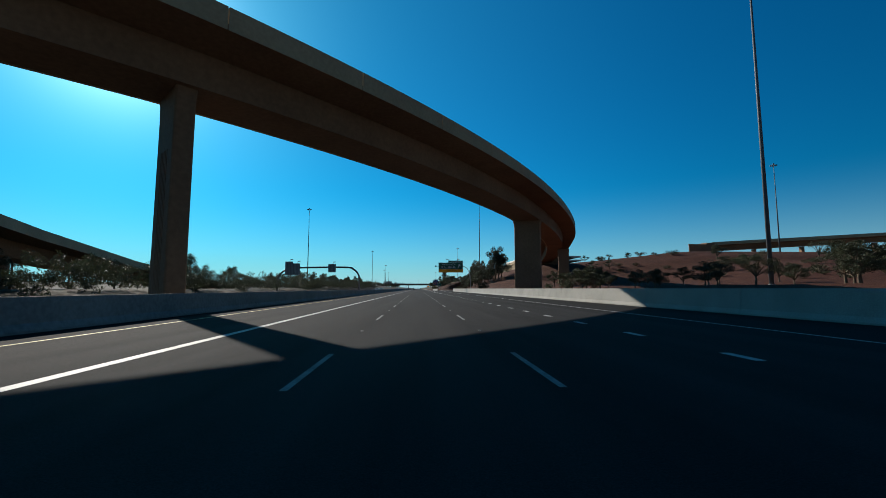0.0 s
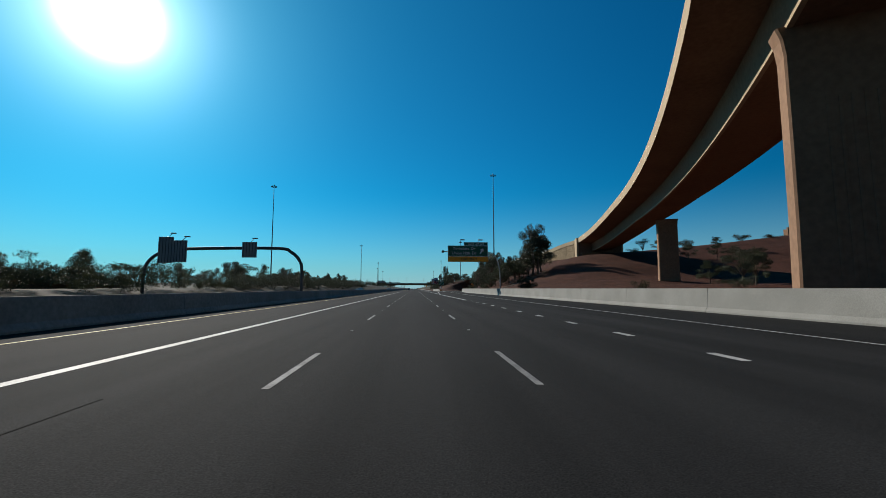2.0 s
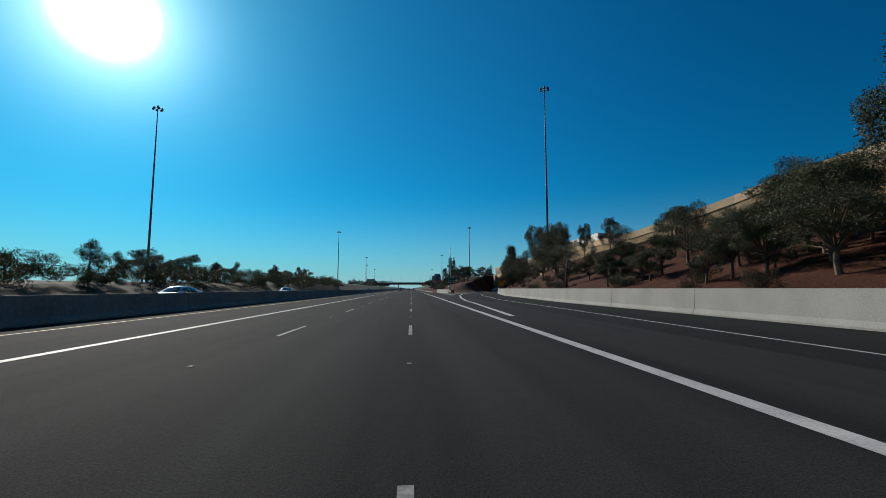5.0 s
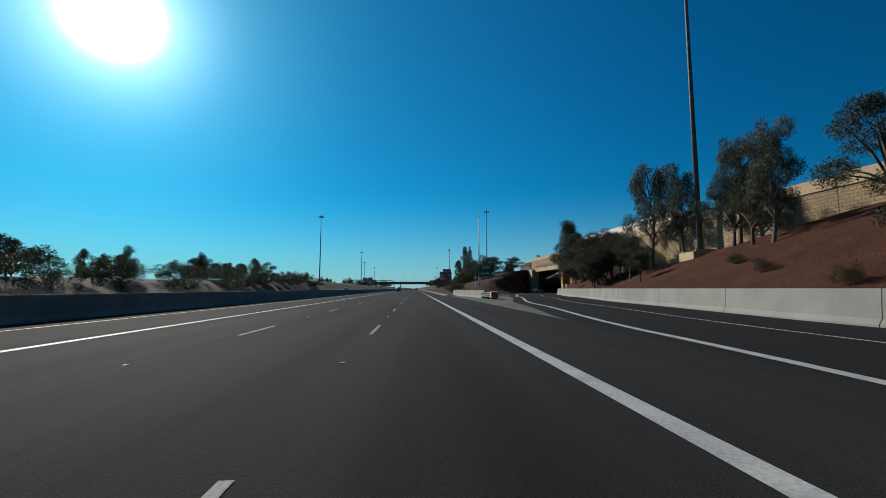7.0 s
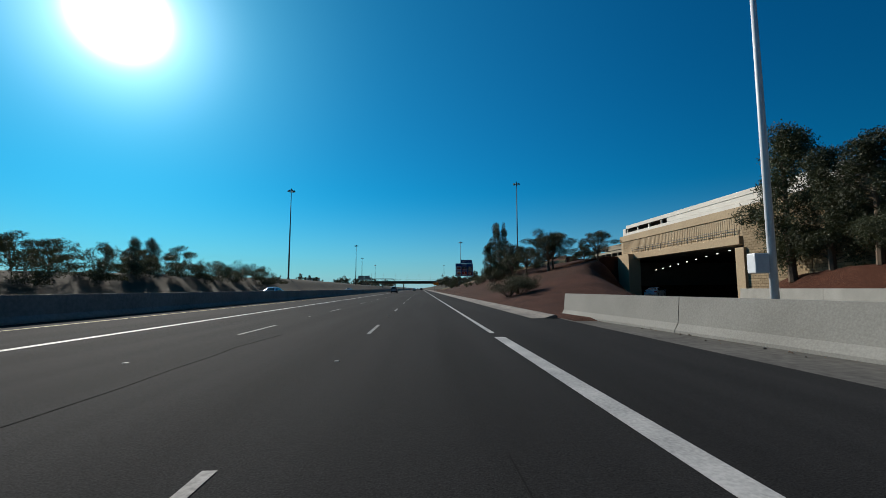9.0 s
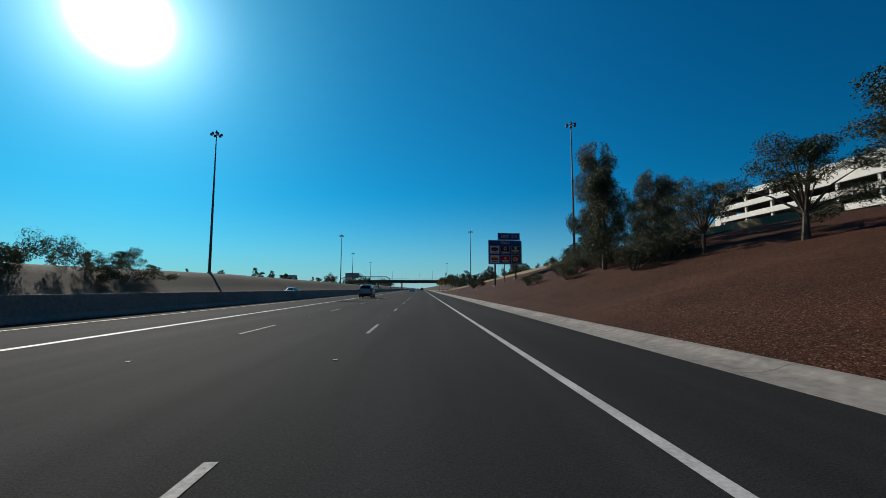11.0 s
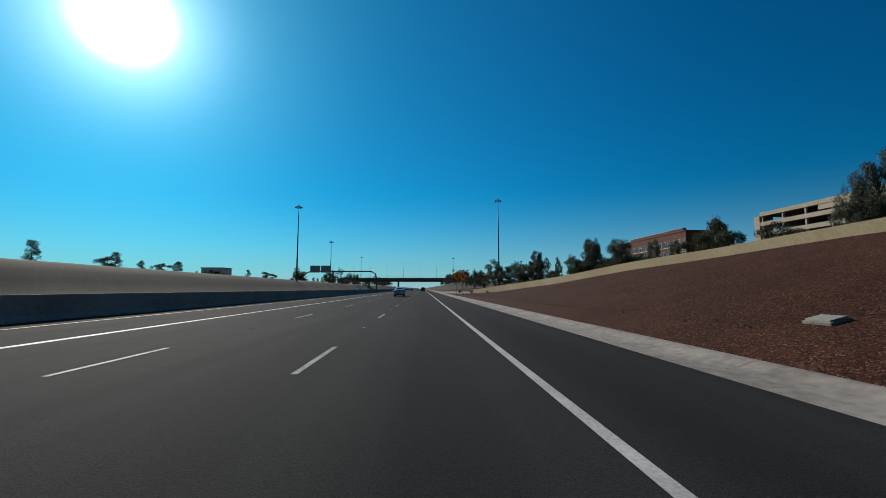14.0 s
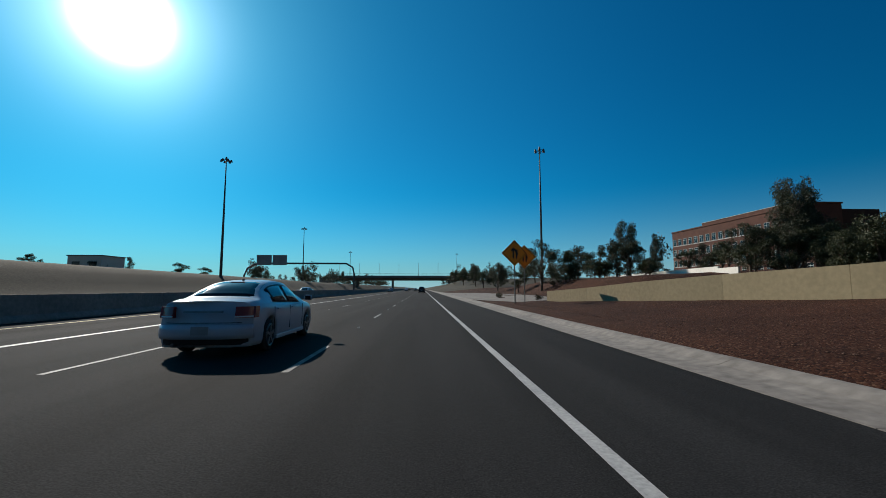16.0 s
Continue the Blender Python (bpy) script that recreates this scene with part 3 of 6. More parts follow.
def arc(s):
    """The flyover's centre line, s metres back from its abutment."""
    if s >= 98:
        return 42.6 - R_ARC * (1 - math.cos(s / R_ARC)), 173.0 - R_ARC * math.sin(s / R_ARC)
    h, c = bearing(s), 0.003
    return 19.12 + (math.cos(h) - math.cos(0.49)) / c, 78.87 + (math.sin(0.49) - math.sin(h)) / c


def bearing(s):
    """The flyover's heading there, in radians; the curve eases towards the abutment."""
    return s / R_ARC if s >= 98 else 0.49 - 0.003 * (98 - s) * 1.133


SOFFIT = [(-10, 11.8), (0, 12.2), (39.4, 14.1), (98, 13.8), (162, 14.1), (205, 13.5), (260, 12.8)]


def deck_z(s):
    return lerp(SOFFIT, s)


def flyover_deck(name, path, width, label, group, deep=1.0):
    """A box girder with sloping webs, a thin slab and two parapets; deep scales its depth."""
    ob = empty(name, Matrix.Identity(4), label, "bridge", group, "structure")
    w = width / 2
    girder = [(-w + 4.05, 0.5), (-w + 3.85, 2.9), (w - 3.6, 2.9), (w - 3.8, 0.5)]
    # added strip for the sunlit line on the web's left bottom corner
    lit_edge_l = [(-w + 4.03, 0.48), (-w + 4.01, 0.64), (-w + 3.95, 0.64), (-w + 3.97, 0.45), (-w + 4.25, 0.45), (-w + 4.25, 0.48)]
    slab = [(-w, 3.05), (-w, 3.4), (w, 3.4), (w, 3.05), (w - 3.7, 2.82), (-w + 3.7, 2.82)]
    par_l = [(-w - 0.04, 3.0), (-w - 0.04, 4.5), (-w + 0.22, 4.5), (-w + 0.36, 3.41), (-w + 0.003, 3.407), (-w + 0.003, 3.0)]
    girder, lit_edge_l, slab, par_l = ([(u, v * deep) for u, v in prof] for prof in (girder, lit_edge_l, slab, par_l))
    par_r = [(-u, v) for u, v in reversed(par_l)]
    part("girder", sweep(path, girder), M_GIRDER, ob)
    # sunlight painted in: paler tan than the girder it runs along
    part("drip_edge", sweep(path, lit_edge_l), M_TAN, ob)
    part("deck_slab", sweep(path, slab), M_GIRDER, ob)
    n = len(path)
    step = 4
    for i in range(0, n - 1, step):
        sub = path[i:min(i + step, n - 1) + 1]
        for prof in (par_l, par_r):
            part("parapet", sweep(sub, prof), M_TAN, ob)
    return ob


path = [(*arc(s), deck_z(s)) for s in [250 - 2.5 * k for k in range(101)]]
flyover = flyover_deck("flyover", path, 12.6, "curved brown concrete flyover ramp with tan parapets", "flyovers")


def pier(x, y, heading, top, width=4.3, thick=1.25, base=-0.3):
    """A wall-like flared pier across the deck, with shallow grooves."""
    ob = empty("pier", pose(x, y, base, 0, 0, -heading), "brown concrete bridge pier with a flared head", "bridge pier", "flyover piers", "structure")
    h = top - base
    bm = bmesh.new()
    rings = []
    for z, w, t in ((0, 1.04, 1.02), (h * 0.3, 1.01, 1.0), (h * 0.6, 1.0, 1.0), (h * 0.9, 1.0, 1.0), (h * 0.96, 1.04, 1.02), (h + 0.05, 1.12, 1.04)):
        a, b, c = width / 2 * w, thick / 2 * t, 0.10
        rings.append([bm.verts.new((u, v, z)) for u, v in ((-a + c, -b), (a - c, -b), (a, -b + c), (a, b - c), (a - c, b), (-a + c, b), (-a, b - c), (-a, -b + c))])
    for r, q in zip(rings, rings[1:]):
        for k in range(8):
            bm.faces.new((r[k], r[(k + 1) % 8], q[(k + 1) % 8], q[k]))
    bm.faces.new(rings[0][::-1])
    bm.faces.new(rings[-1])
    part("shaft", bm, M_GIRDER, ob)
    for k in range(-2, 3):
        for side in (-1, 1):
            part("groove_rib", boxm((k * 0.095 * width, side * (thick / 2 + 0.01), h * 0.42), (0.16, 0.05, h * 0.62), 0, 0.02), M_GIRDER, ob)
    return ob


for s, wide in ((39.4, 3.5), (98, 4.9), (160.8, 3.6), (215, 4.3)):
    x, y = arc(s)
    x, y = (x + 2.6, y - 2.2) if s < 98 else (x, y)
    b = land(x, y) - 0.4
    pier(x, y, math.degrees(bearing(s)), deck_z(s) + 0.5, wide, base=b)

# abutment under the deck's end, and the ramp on its wall beyond
abutment = empty("abutment", pose(*arc(0), 0, 0, 0, -9), "tan concrete abutment with wing walls on the slope", "abutment", kind="structure")
part("back_wall", boxm((0, 0.6, 13.0), (12.4, 1.2, 5.2), 0, 0.05), M_GIRDER, abutment)
part("pilaster", boxm((-6.5, 0.9, 13.3), (0.7, 2.2, 6.8), 0, 0.06), M_TAN, abutment)
part("pilaster", boxm((6.5, 0.9, 13.3), (0.7, 2.2, 6.8), 0, 0.06), M_TAN, abutment)
part("wing_wall", boxm((-6.35, 5.2, 13.2), (0.5, 6.4, 6.6), 0, 0.04), M_TAN, abutment)
part("wing_wall", boxm((6.35, 5.2, 13.2), (0.5, 6.4, 6.6), 0, 0.04), M_TAN, abutment)
part("bearing_seat", boxm((0, -0.4, 11.5), (11.4, 1.2, 1.2), 0, 0.05), M_GIRDER, abutment)

WALL_X = [(186, 48.6), (205, 45.2), (220, 41.2), (233, 38.4), (250, 38.0), (275, 38.8), (300, 40.2), (322, 40.6)]
ramp_wall = empty("ramp_wall", Matrix.Identity(4), "tan panelled retaining wall carrying the ramp along the slope", "wall", kind="structure")
ys = [188.6 + 4.45 * k for k in range(31)]
for k, (a, b) in enumerate(zip(ys, ys[1:])):
    pa, pb = (lerp(WALL_X, a + 0.02), a + 0.02), (lerp(WALL_X, b - 0.02), b - 0.02)
    top = 16.4 - 5.1 * smooth(186, 232, a)
    topb = 16.4 - 5.1 * smooth(186, 232, b)
    low = min(land(pa[0] - 0.4, a), land(pb[0] - 0.4, b)) - 0.5
    part("parapet", sweep([(*pa, top), (*pb, topb)], [(-0.12, -1.15), (-0.12, 0), (0.2, 0), (0.2, -1.15)]), M_TAN, ramp_wall)
    m = low
    while m < top - 1.2:
        hi = min(m + 1.5, top - 1.18)
        part("wall_panel", sweep([(pa[0], pa[1] + 0.01, 0), (pb[0], pb[1] - 0.01, 0)], [(0.0, m + 0.015), (0.0, hi), (0.25, hi), (0.25, m + 0.015)]), M_BLOCK, ramp_wall)
        m += 1.5
    part("backing", sweep([(*pa, 0), (*pb, 0)], [(0.26, low), (0.26, top - 1.2), (0.4, top - 1.2), (0.4, low)]), M_GIRDER, ramp_wall)
strip("ramp_deck", lambda y: lerp(WALL_X, y) + 0.3, lambda y: lerp(WALL_X, y) + 11.5, 226, 356, 10.0, M_RAMP, "asphalt deck of the upper ramp", "road", 5)

# ---- tunnel ----
portal = empty("tunnel_portal", pose(40.6, 322.2, 0), "tan concrete underpass mouth below the upper ramp", "tunnel", kind="structure")
part("beam", boxm((0.35, 15.2, 7.22), (1.3, 30.0, 1.05), 0, 0.05), M_TAN, portal)
part("fascia", boxm((0.4, 15.2, 9.0), (0.6, 31.5, 2.5), 0, 0.03), M_TAN, portal)
rib_me = bpy.data.meshes.new("rib")
bm = boxm((0, 0, 0), (0.05, 0.2, 2.2), 0, 0.012)
bm.to_mesh(rib_me)
bm.free()
rib_me.materials.append(M_TAN)
for k in range(76):
    piece("rib", rib_me, portal, Matrix.Translation((0.09, 0.2 + 0.4 * k, 9.05)))
part("parapet", boxm((0.2, 15.2, 10.8), (0.5, 32.0, 1.1), 0, 0.03), M_TAN, portal)
part("near_jamb", boxm((0.3, 0.2, 3.0), (1.3, 1.4, 6.6), 0, 0.04), M_TAN, portal)
part("far_jamb", boxm((-0.2, 28.3, 3.6), (2.2, 5.4, 8.0), 0, 0.05), M_TAN, portal)
part("wing_wall", boxm((-3.4, 30.6, 3.4), (3.6, 0.5, 7.6), 0, 0.04), M_TAN, portal)
# inner faces in the concrete whose colour already holds the tunnel's shade
part("side_wall", boxm((12.4, 0.4, 3.0), (23.2, 0.5, 6.6)), M_SHADE, portal)
part("side_wall", boxm((12.6, 29.9, 3.0), (23.0, 0.5, 6.6)), M_SHADE, portal)
part("tunnel_roof", boxm((12.6, 15.2, 6.83), (23.0, 29.6, 0.25)), M_SHADE, portal)
part("end_wall", boxm((24.2, 15.2, 3.0), (0.4, 29.6, 6.8)), M_SHADE, portal)
part("tunnel_floor", boxm((11.0, 15.2, -0.03), (26.5, 28.6, 0.05)), M_RAMP, portal)
part("cover_slab", boxm((13.0, 15.2, 7.1), (23.8, 31.0, 0.2)), M_GRAVEL, portal)
for k in range(12):
    part("railing_post", boxm((-0.2, 1.0 + 2.3 * k, 8.2), (0.06, 0.06, 1.0)), M_DARKSTEEL, portal)
for z in (8.3, 8.68):
    part("railing_bar", boxm((-0.2, 13.6, z), (0.05, 26.0, 0.05)), M_DARKSTEEL, portal)
lamp_me = bpy.data.meshes.new("tunnel_lamp")
bm = boxm((0, 0, 0), (0.12, 0.2, 0.12), 0, 0.03)
bm.to_mesh(lamp_me)
bm.free()
lamp_me.materials.append(M_LAMP)
for k in range(9):
    piece("tunnel_lamp", lamp_me, portal, Matrix.Translation((1.5 + 0.3 * k, 4.2 + 2.7 * k, 6.3 - 0.2 * k)))

# low wall on the slope beyond, joining the on-ramp
LOW_X = [(330, 37), (352, 37.4), (372, 30.4), (400, 25.2), (450, 22.6), (490, 20.2), (505, 18.4), (516, 16.2), (526, 13.8)]
low_wall = empty("low_wall", Matrix.Identity(4), "low tan concrete wall along the top of the slope", "wall", kind="structure")
ys = [364 + 6.0 * k for k in range(28)]
for a, b in zip(ys, ys[1:]):
    pa, pb = lerp(LOW_X, a) + 0.2, lerp(LOW_X, b) + 0.2
    base, base2 = land(pa, a) - 0.4, land(pb, b) - 0.4
    hgt = 0.76 + 0.24 * smooth(450, 480, a) + 0.35 * smooth(485, 500, a) - 0.4 * smooth(510, 526, a)
    hgt2 = 0.76 + 0.24 * smooth(450, 480, b) + 0.35 * smooth(485, 500, b) - 0.4 * smooth(510, 526, b)
    bm = bmesh.new()
    vs = [bm.verts.new(v) for v in ((pa, a + 0.006, base), (pa + 0.3, a + 0.006, base), (pa + 0.3, a + 0.006, base + 0.4 + hgt), (pa, a + 0.006, base + 0.4 + hgt),
                                    (pb, b - 0.006, base2), (pb + 0.3, b - 0.006, base2), (pb + 0.3, b - 0.006, base2 + 0.4 + hgt2), (pb, b - 0.006, base2 + 0.4 + hgt2))]
    for f in ((0, 1, 2, 3), (7, 6, 5, 4), (0, 4, 5, 1), (1, 5, 6, 2), (2, 6, 7, 3), (3, 7, 4, 0)):
        bm.faces.new([vs[i] for i in f])
    part("wall_panel", bm, M_WALL, low_wall)


street_wall = empty("street_wall", Matrix.Identity(4), "pale low concrete wall along the street behind the mound", "wall", kind="structure")
for k in range(12):
    a, b = Vector((42.6 + 0.5 * k, 538 + 4.4 * k, 0)), Vector((42.6 + 0.5 * (k + 1), 538 + 4.4 * (k + 1) - 0.03, 0))
    z = land(0.5 * (a.x + b.x), 0.5 * (a.y + b.y))
    part("wall_panel", sweep([a, b], [(-0.12, z - 0.4), (-0.12, z + 0.75), (0.12, z + 0.75), (0.12, z - 0.4)]), M_STUCCO, street_wall)


# ---- other bridges ----
left_path = [(-20, -40, 12.6), (-40, 0, 10.8), (-52, 30, 9.0), (-62, 62, 6.6), (-70, 95, 4.2), (-76, 125, 2.4), (-81, 155, 1.0), (-85, 185, 0.0)]
fine = []
for a, b in zip(left_path, left_path[1:]):
    fine += [tuple(Vector(a).lerp(Vector(b), k / 4)) for k in range(4)]
flyover_deck("flyover", [(x, y, z - 1.2) for x, y, z in fine + [left_path[-1]]], 11.0, "descending concrete ramp beyond the opposite lanes", "flyovers")
for k in (6, 12):
    x, y, z = fine[k]
    pier(x, y, -20, z - 0.7, base=land(x, y) - 0.4)
far_path = [(152 + 12 * k, 214 - 1.5 * k, 20.5 + 0.62 * k) for k in range(22)]
flyover_deck("flyover", far_path, 11.0, "distant concrete ramp bridge above the red slope", "flyovers", 1.1)
far_end = empty("bridge_abutment", pose(*far_path[0][:2], 0, 0, 0, 3), "concrete end block carrying the distant ramp bridge", "bridge", kind="structure")
part("back_wall", boxm((-2.0, 0, 18.6), (4.4, 11.4, 13.0), 0, 0.05), M_GIRDER, far_end)
part("wing_wall", boxm((-9.0, -5.4, 18.2), (10.2, 0.6, 12.2), 0, 0.05), M_GIRDER, far_end)
for k in (2, 4, 7, 10, 14, 18):
    x, y, z = far_path[k]
    pier(x, y, 95, z + 0.25, 2.2, base=land(x, y) - 0.4)

overpass = empty("overpass", pose(-15, 800, 0), "grey concrete street overpass across the freeway", "bridge", kind="structure")
part("girder", boxm((0, 0, 8.2), (104, 14, 1.8), 0, 0.05), M_GIRDER, overpass)
part("deck_slab", boxm((0, 0, 9.4), (106, 17, 0.5), 0, 0.05), M_CONC, overpass)
for y in (-8.4, 8.4):
    part("parapet", boxm((0, y, 10.15), (106, 0.3, 1.0), 0, 0.03), M_CONC, overpass)
for x in (-31, -5, 37):
    for y in (-4, 0, 4):
        part("column", tubem([(x, y, 0), (x, y, 7.4)], [0.55, 0.55], 12), M_CONC, overpass)
for x in (-54, 52):
    part("abutment_wall", boxm((x, 0, 4.4), (6, 16, 9), 0, 0.05), M_CONC, overpass)
rail_me = bpy.data.meshes.new("rail_post")
bm = boxm((0, 0, 0.8), (0.08, 0.08, 1.6))
bm.to_mesh(rail_me)
bm.free()
rail_me.materials.append(M_DARKSTEEL)
for k in range(36):
    piece("rail_post", rail_me, overpass, Matrix.Translation((-52 + 3 * k, -8.4, 10.6)))
for k in range(7):
    pole = part("street_light", tubem([(-46 + 15 * k, 8.2, 9.6), (-46 + 15 * k, 8.2, 19.5), (-46 + 15 * k, 7.6, 20.2), (-46 + 15 * k, 6.0, 20.4)], [0.11, 0.08, 0.06, 0.05], 8), M_STEEL, overpass)
    part("lantern", boxm((-46 + 15 * k, 5.6, 20.38), (0.35, 0.9, 0.14), 0, 0.03), M_STEEL, pole)
part("fence_rail", boxm((0, -8.4, 12.15), (105, 0.07, 0.07)), M_DARKSTEEL, overpass)


# ---- light masts, poles ----
def light_mast(height):
    """A tapered high mast with a ring of lanterns."""
    ob = empty("light_mast", Matrix.Identity(4), "tall galvanised high-mast light pole with a ring of lanterns", "light pole", "high-mast lights")
    part("pole", tubem([(0, 0, -1.0), (0, 0, height * 0.5), (0, 0, height)], [0.34, 0.24, 0.11], 12), M_MAST, ob, smooth=True)
    part("base_flange", tubem([(0, 0, -0.4), (0, 0, 0.25)], [0.55, 0.5], 12), M_CONC, ob)
    ring = [(0.85 * math.cos(a * math.pi / 8), 0.85 * math.sin(a * math.pi / 8), height - 0.5) for a in range(17)]
    part("ring", tubem(ring, [0.06] * 17, 6), M_MAST, ob)
    part("cap", tubem([(0, 0, height - 0.2), (0, 0, height + 0.45)], [0.3, 0.16], 10), M_MAST, ob)
    for k in range(6):
        a = k * math.pi / 3 + 0.2
        c, s = math.cos(a), math.sin(a)
        part("lantern", tubem([(c * 1.15, s * 1.15, height - 0.85), (c * 1.15, s * 1.15, height - 0.45), (c * 1.1, s * 1.1, height - 0.25)], [0.34, 0.26, 0.12], 8), M_MAST, ob)
    return ob


for x, y, top in ((-72.7, 273, 53), (37.0, 263, 58), (52, 61, 58), (166, 184, 60), (-49.5, 438, 40), (39.5, 436, 43.5), (-47.5, 592, 34), (31.5, 588, 36.5), (-58, 700, 32),
                  (-62, 860, 34), (36, 900, 36)):
    z = land(x, y)
    m = light_mast(top - z)
    m.matrix_basis = Matrix.Translation((x, y, z))

cctv = empty("camera_pole", pose(12.4, 286, land(12.4, 286)), "white tapered steel pole behind the gore barrier", "pole")
part("pole", tubem([(0, 0, -0.2), (0, 0, 7), (0, 0, 14.2)], [0.125, 0.105, 0.07], 12), M_WHITEPOLE, cctv, smooth=True)
part("base_plate", boxm((0, 0, 0.05), (0.6, 0.6, 0.12), 0, 0.02), M_STEEL, cctv)
part("cabinet", boxm((-0.38, 0.1, 2.15), (0.46, 0.34, 0.62), 0, 0.03), M_WHITEPOLE, cctv, "pale equipment box")
part("top_fitting", tubem([(0, 0, 14.1), (0, 0, 14.5)], [0.14, 0.08], 8), M_STEEL, cctv)


mast = empty("phone_mast", pose(-94, 417, land(-94, 417)), "far phone mast with panel antennas", "mast")
part("pole", tubem([(0, 0, -0.2), (0, 0, 8.0)], [0.2, 0.14], 8), M_DARKSTEEL, mast)
part("cross_arm", boxm((0, 0, 7.2), (4.2, 0.12, 0.12)), M_DARKSTEEL, mast)
for x in (-2.0, -1.0, 0.0, 1.0, 2.0):
    part("antenna", boxm((x, -0.1, 7.3), (0.3, 0.16, 1.7), 0, 0.03), M_DARKSTEEL, mast)


# ---- signs ----
def bend(pts, n=5):
    """A smooth curve through the points."""
    out = []
    p = [Vector(v) for v in pts]
    for i in range(len(p) - 1):
        a, b, c, d = p[max(i - 1, 0)], p[i], p[i + 1], p[min(i + 2, len(p) - 1)]
        for k in range(n):
            t = k / n
            out.append(0.5 * (2 * b + (c - a) * t + (2 * a - 5 * b + 4 * c - d) * t * t + (3 * b - a - 3 * c + d) * t ** 3))
    return out + [p[-1]]


def board(parent, w, h, cx, cz, face, border=0.05, y=0.0, name="sign_board", line=None):
    """A flat sign face with a raised rim line and a metal back."""
    b = part(name, boxm((cx, y + 0.03, cz), (w, 0.05, h), 0, 0.012), face, parent)
    part("sign_back", boxm((cx, y + 0.062, cz), (w * 0.985, 0.012, h * 0.98)), M_SIGNBACK, b)
    if border:
        t, e = border, 0.05
        for c, s in (((cx, y - 0.002, cz + h / 2 - e - t / 2), (w - 2 * e, 0.01, t)), ((cx, y - 0.002, cz - h / 2 + e + t / 2), (w - 2 * e, 0.01, t)),
                     ((cx - w / 2 + e + t / 2, y - 0.002, cz), (t, 0.01, h - 2 * e - 2 * t)), ((cx + w / 2 - e - t / 2, y - 0.002, cz), (t, 0.01, h - 2 * e - 2 * t))):
            part("border_line", boxm(c, s), line or M_WHITE, b)
    return b


def arrow(parent, x, z, size, angle, material, y=-0.006):
    bm = bmesh.new()
    pts = [(-0.09, -0.5), (0.09, -0.5), (0.09, 0.08), (0.28, -0.06), (0.28, 0.16), (0.0, 0.5), (-0.28, 0.16), (-0.28, -0.06), (-0.09, 0.08)]
    c, s = math.cos(angle), math.sin(angle)
    lo = [bm.verts.new((x + size * (u * c - v * s), y, z + size * (u * s + v * c))) for u, v in pts]
    f = bm.faces.new(lo)
    ex = bmesh.ops.extrude_face_region(bm, geom=[f])
    bmesh.ops.translate(bm, verts=[g for g in ex["geom"] if isinstance(g, bmesh.types.BMVert)], vec=(0, 0.008, 0))
    return part("arrow", bm, material, parent)


exit_sign = empty("overhead_sign", pose(0, 152, 0), "green overhead guide sign with a yellow exit-only band", "road sign")
main = board(exit_sign, 8.9, 2.38, 9.95, 9.55, M_GREEN)
low = board(exit_sign, 8.9, 1.2, 9.95, 7.75, M_SIGNYEL, line=M_BLACK)
tab = board(exit_sign, 5.3, 0.76, 11.7, 11.13, M_GREEN, 0.03)
lettering("Yorkshire Dr", 0.92, M_WHITE, main, 9.1, 10.08)
lettering("Union Hills Dr", 0.92, M_WHITE, main, 9.1, 9.06)
lettering("EXIT ONLY", 0.70, M_BLACK, low, 10.2, 7.75)
lettering("EXITS  214 A-B", 0.56, M_WHITE, tab, 11.7, 11.13)
arrow(main, 13.0, 9.55, 1.4, math.radians(-32), M_WHITE)
post = [(17.2, 0.6, 0), (17.15, 0.6, 4.2), (16.9, 0.6, 6.4), (16.3, 0.6, 8.2), (15.4, 0.6, 9.1), (14.2, 0.6, 9.4), (9, 0.6, 9.45), (4.6, 0.6, 9.45)]
post = bend(post)
part("curved_post", tubem(post, [0.125 - 0.035 * k / (len(post) - 1) for k in range(len(post))], 12), M_STEEL, exit_sign, smooth=True)
part("arm_end_cap", tubem([(4.7, 0.6, 9.45), (4.2, 0.6, 9.45)], [0.28, 0.28], 10), M_DARKSTEEL, exit_sign)
for x in (6.2, 8.7, 11.2, 13.7):
    part("hanger", boxm((x, 0.24, 9.0), (0.09, 0.34, 3.6)), M_STEEL, exit_sign)
for x in (8.3, 12.3):
    part("lamp_arm", tubem([(x, 0.3, 10.2), (x, 0.0, 11.6), (x + 0.15, -0.9, 11.95)], [0.04, 0.04, 0.035], 6), M_STEEL, exit_sign)
    part("sign_lamp", boxm((x + 0.3, -1.0, 11.9), (0.95, 0.45, 0.22), 0, 0.06), M_STEEL, exit_sign)
part("footing", tubem([(17.2, 0.6, -0.4), (17.2, 0.6, 1.15)], [0.5, 0.5], 14), M_CONC, exit_sign)

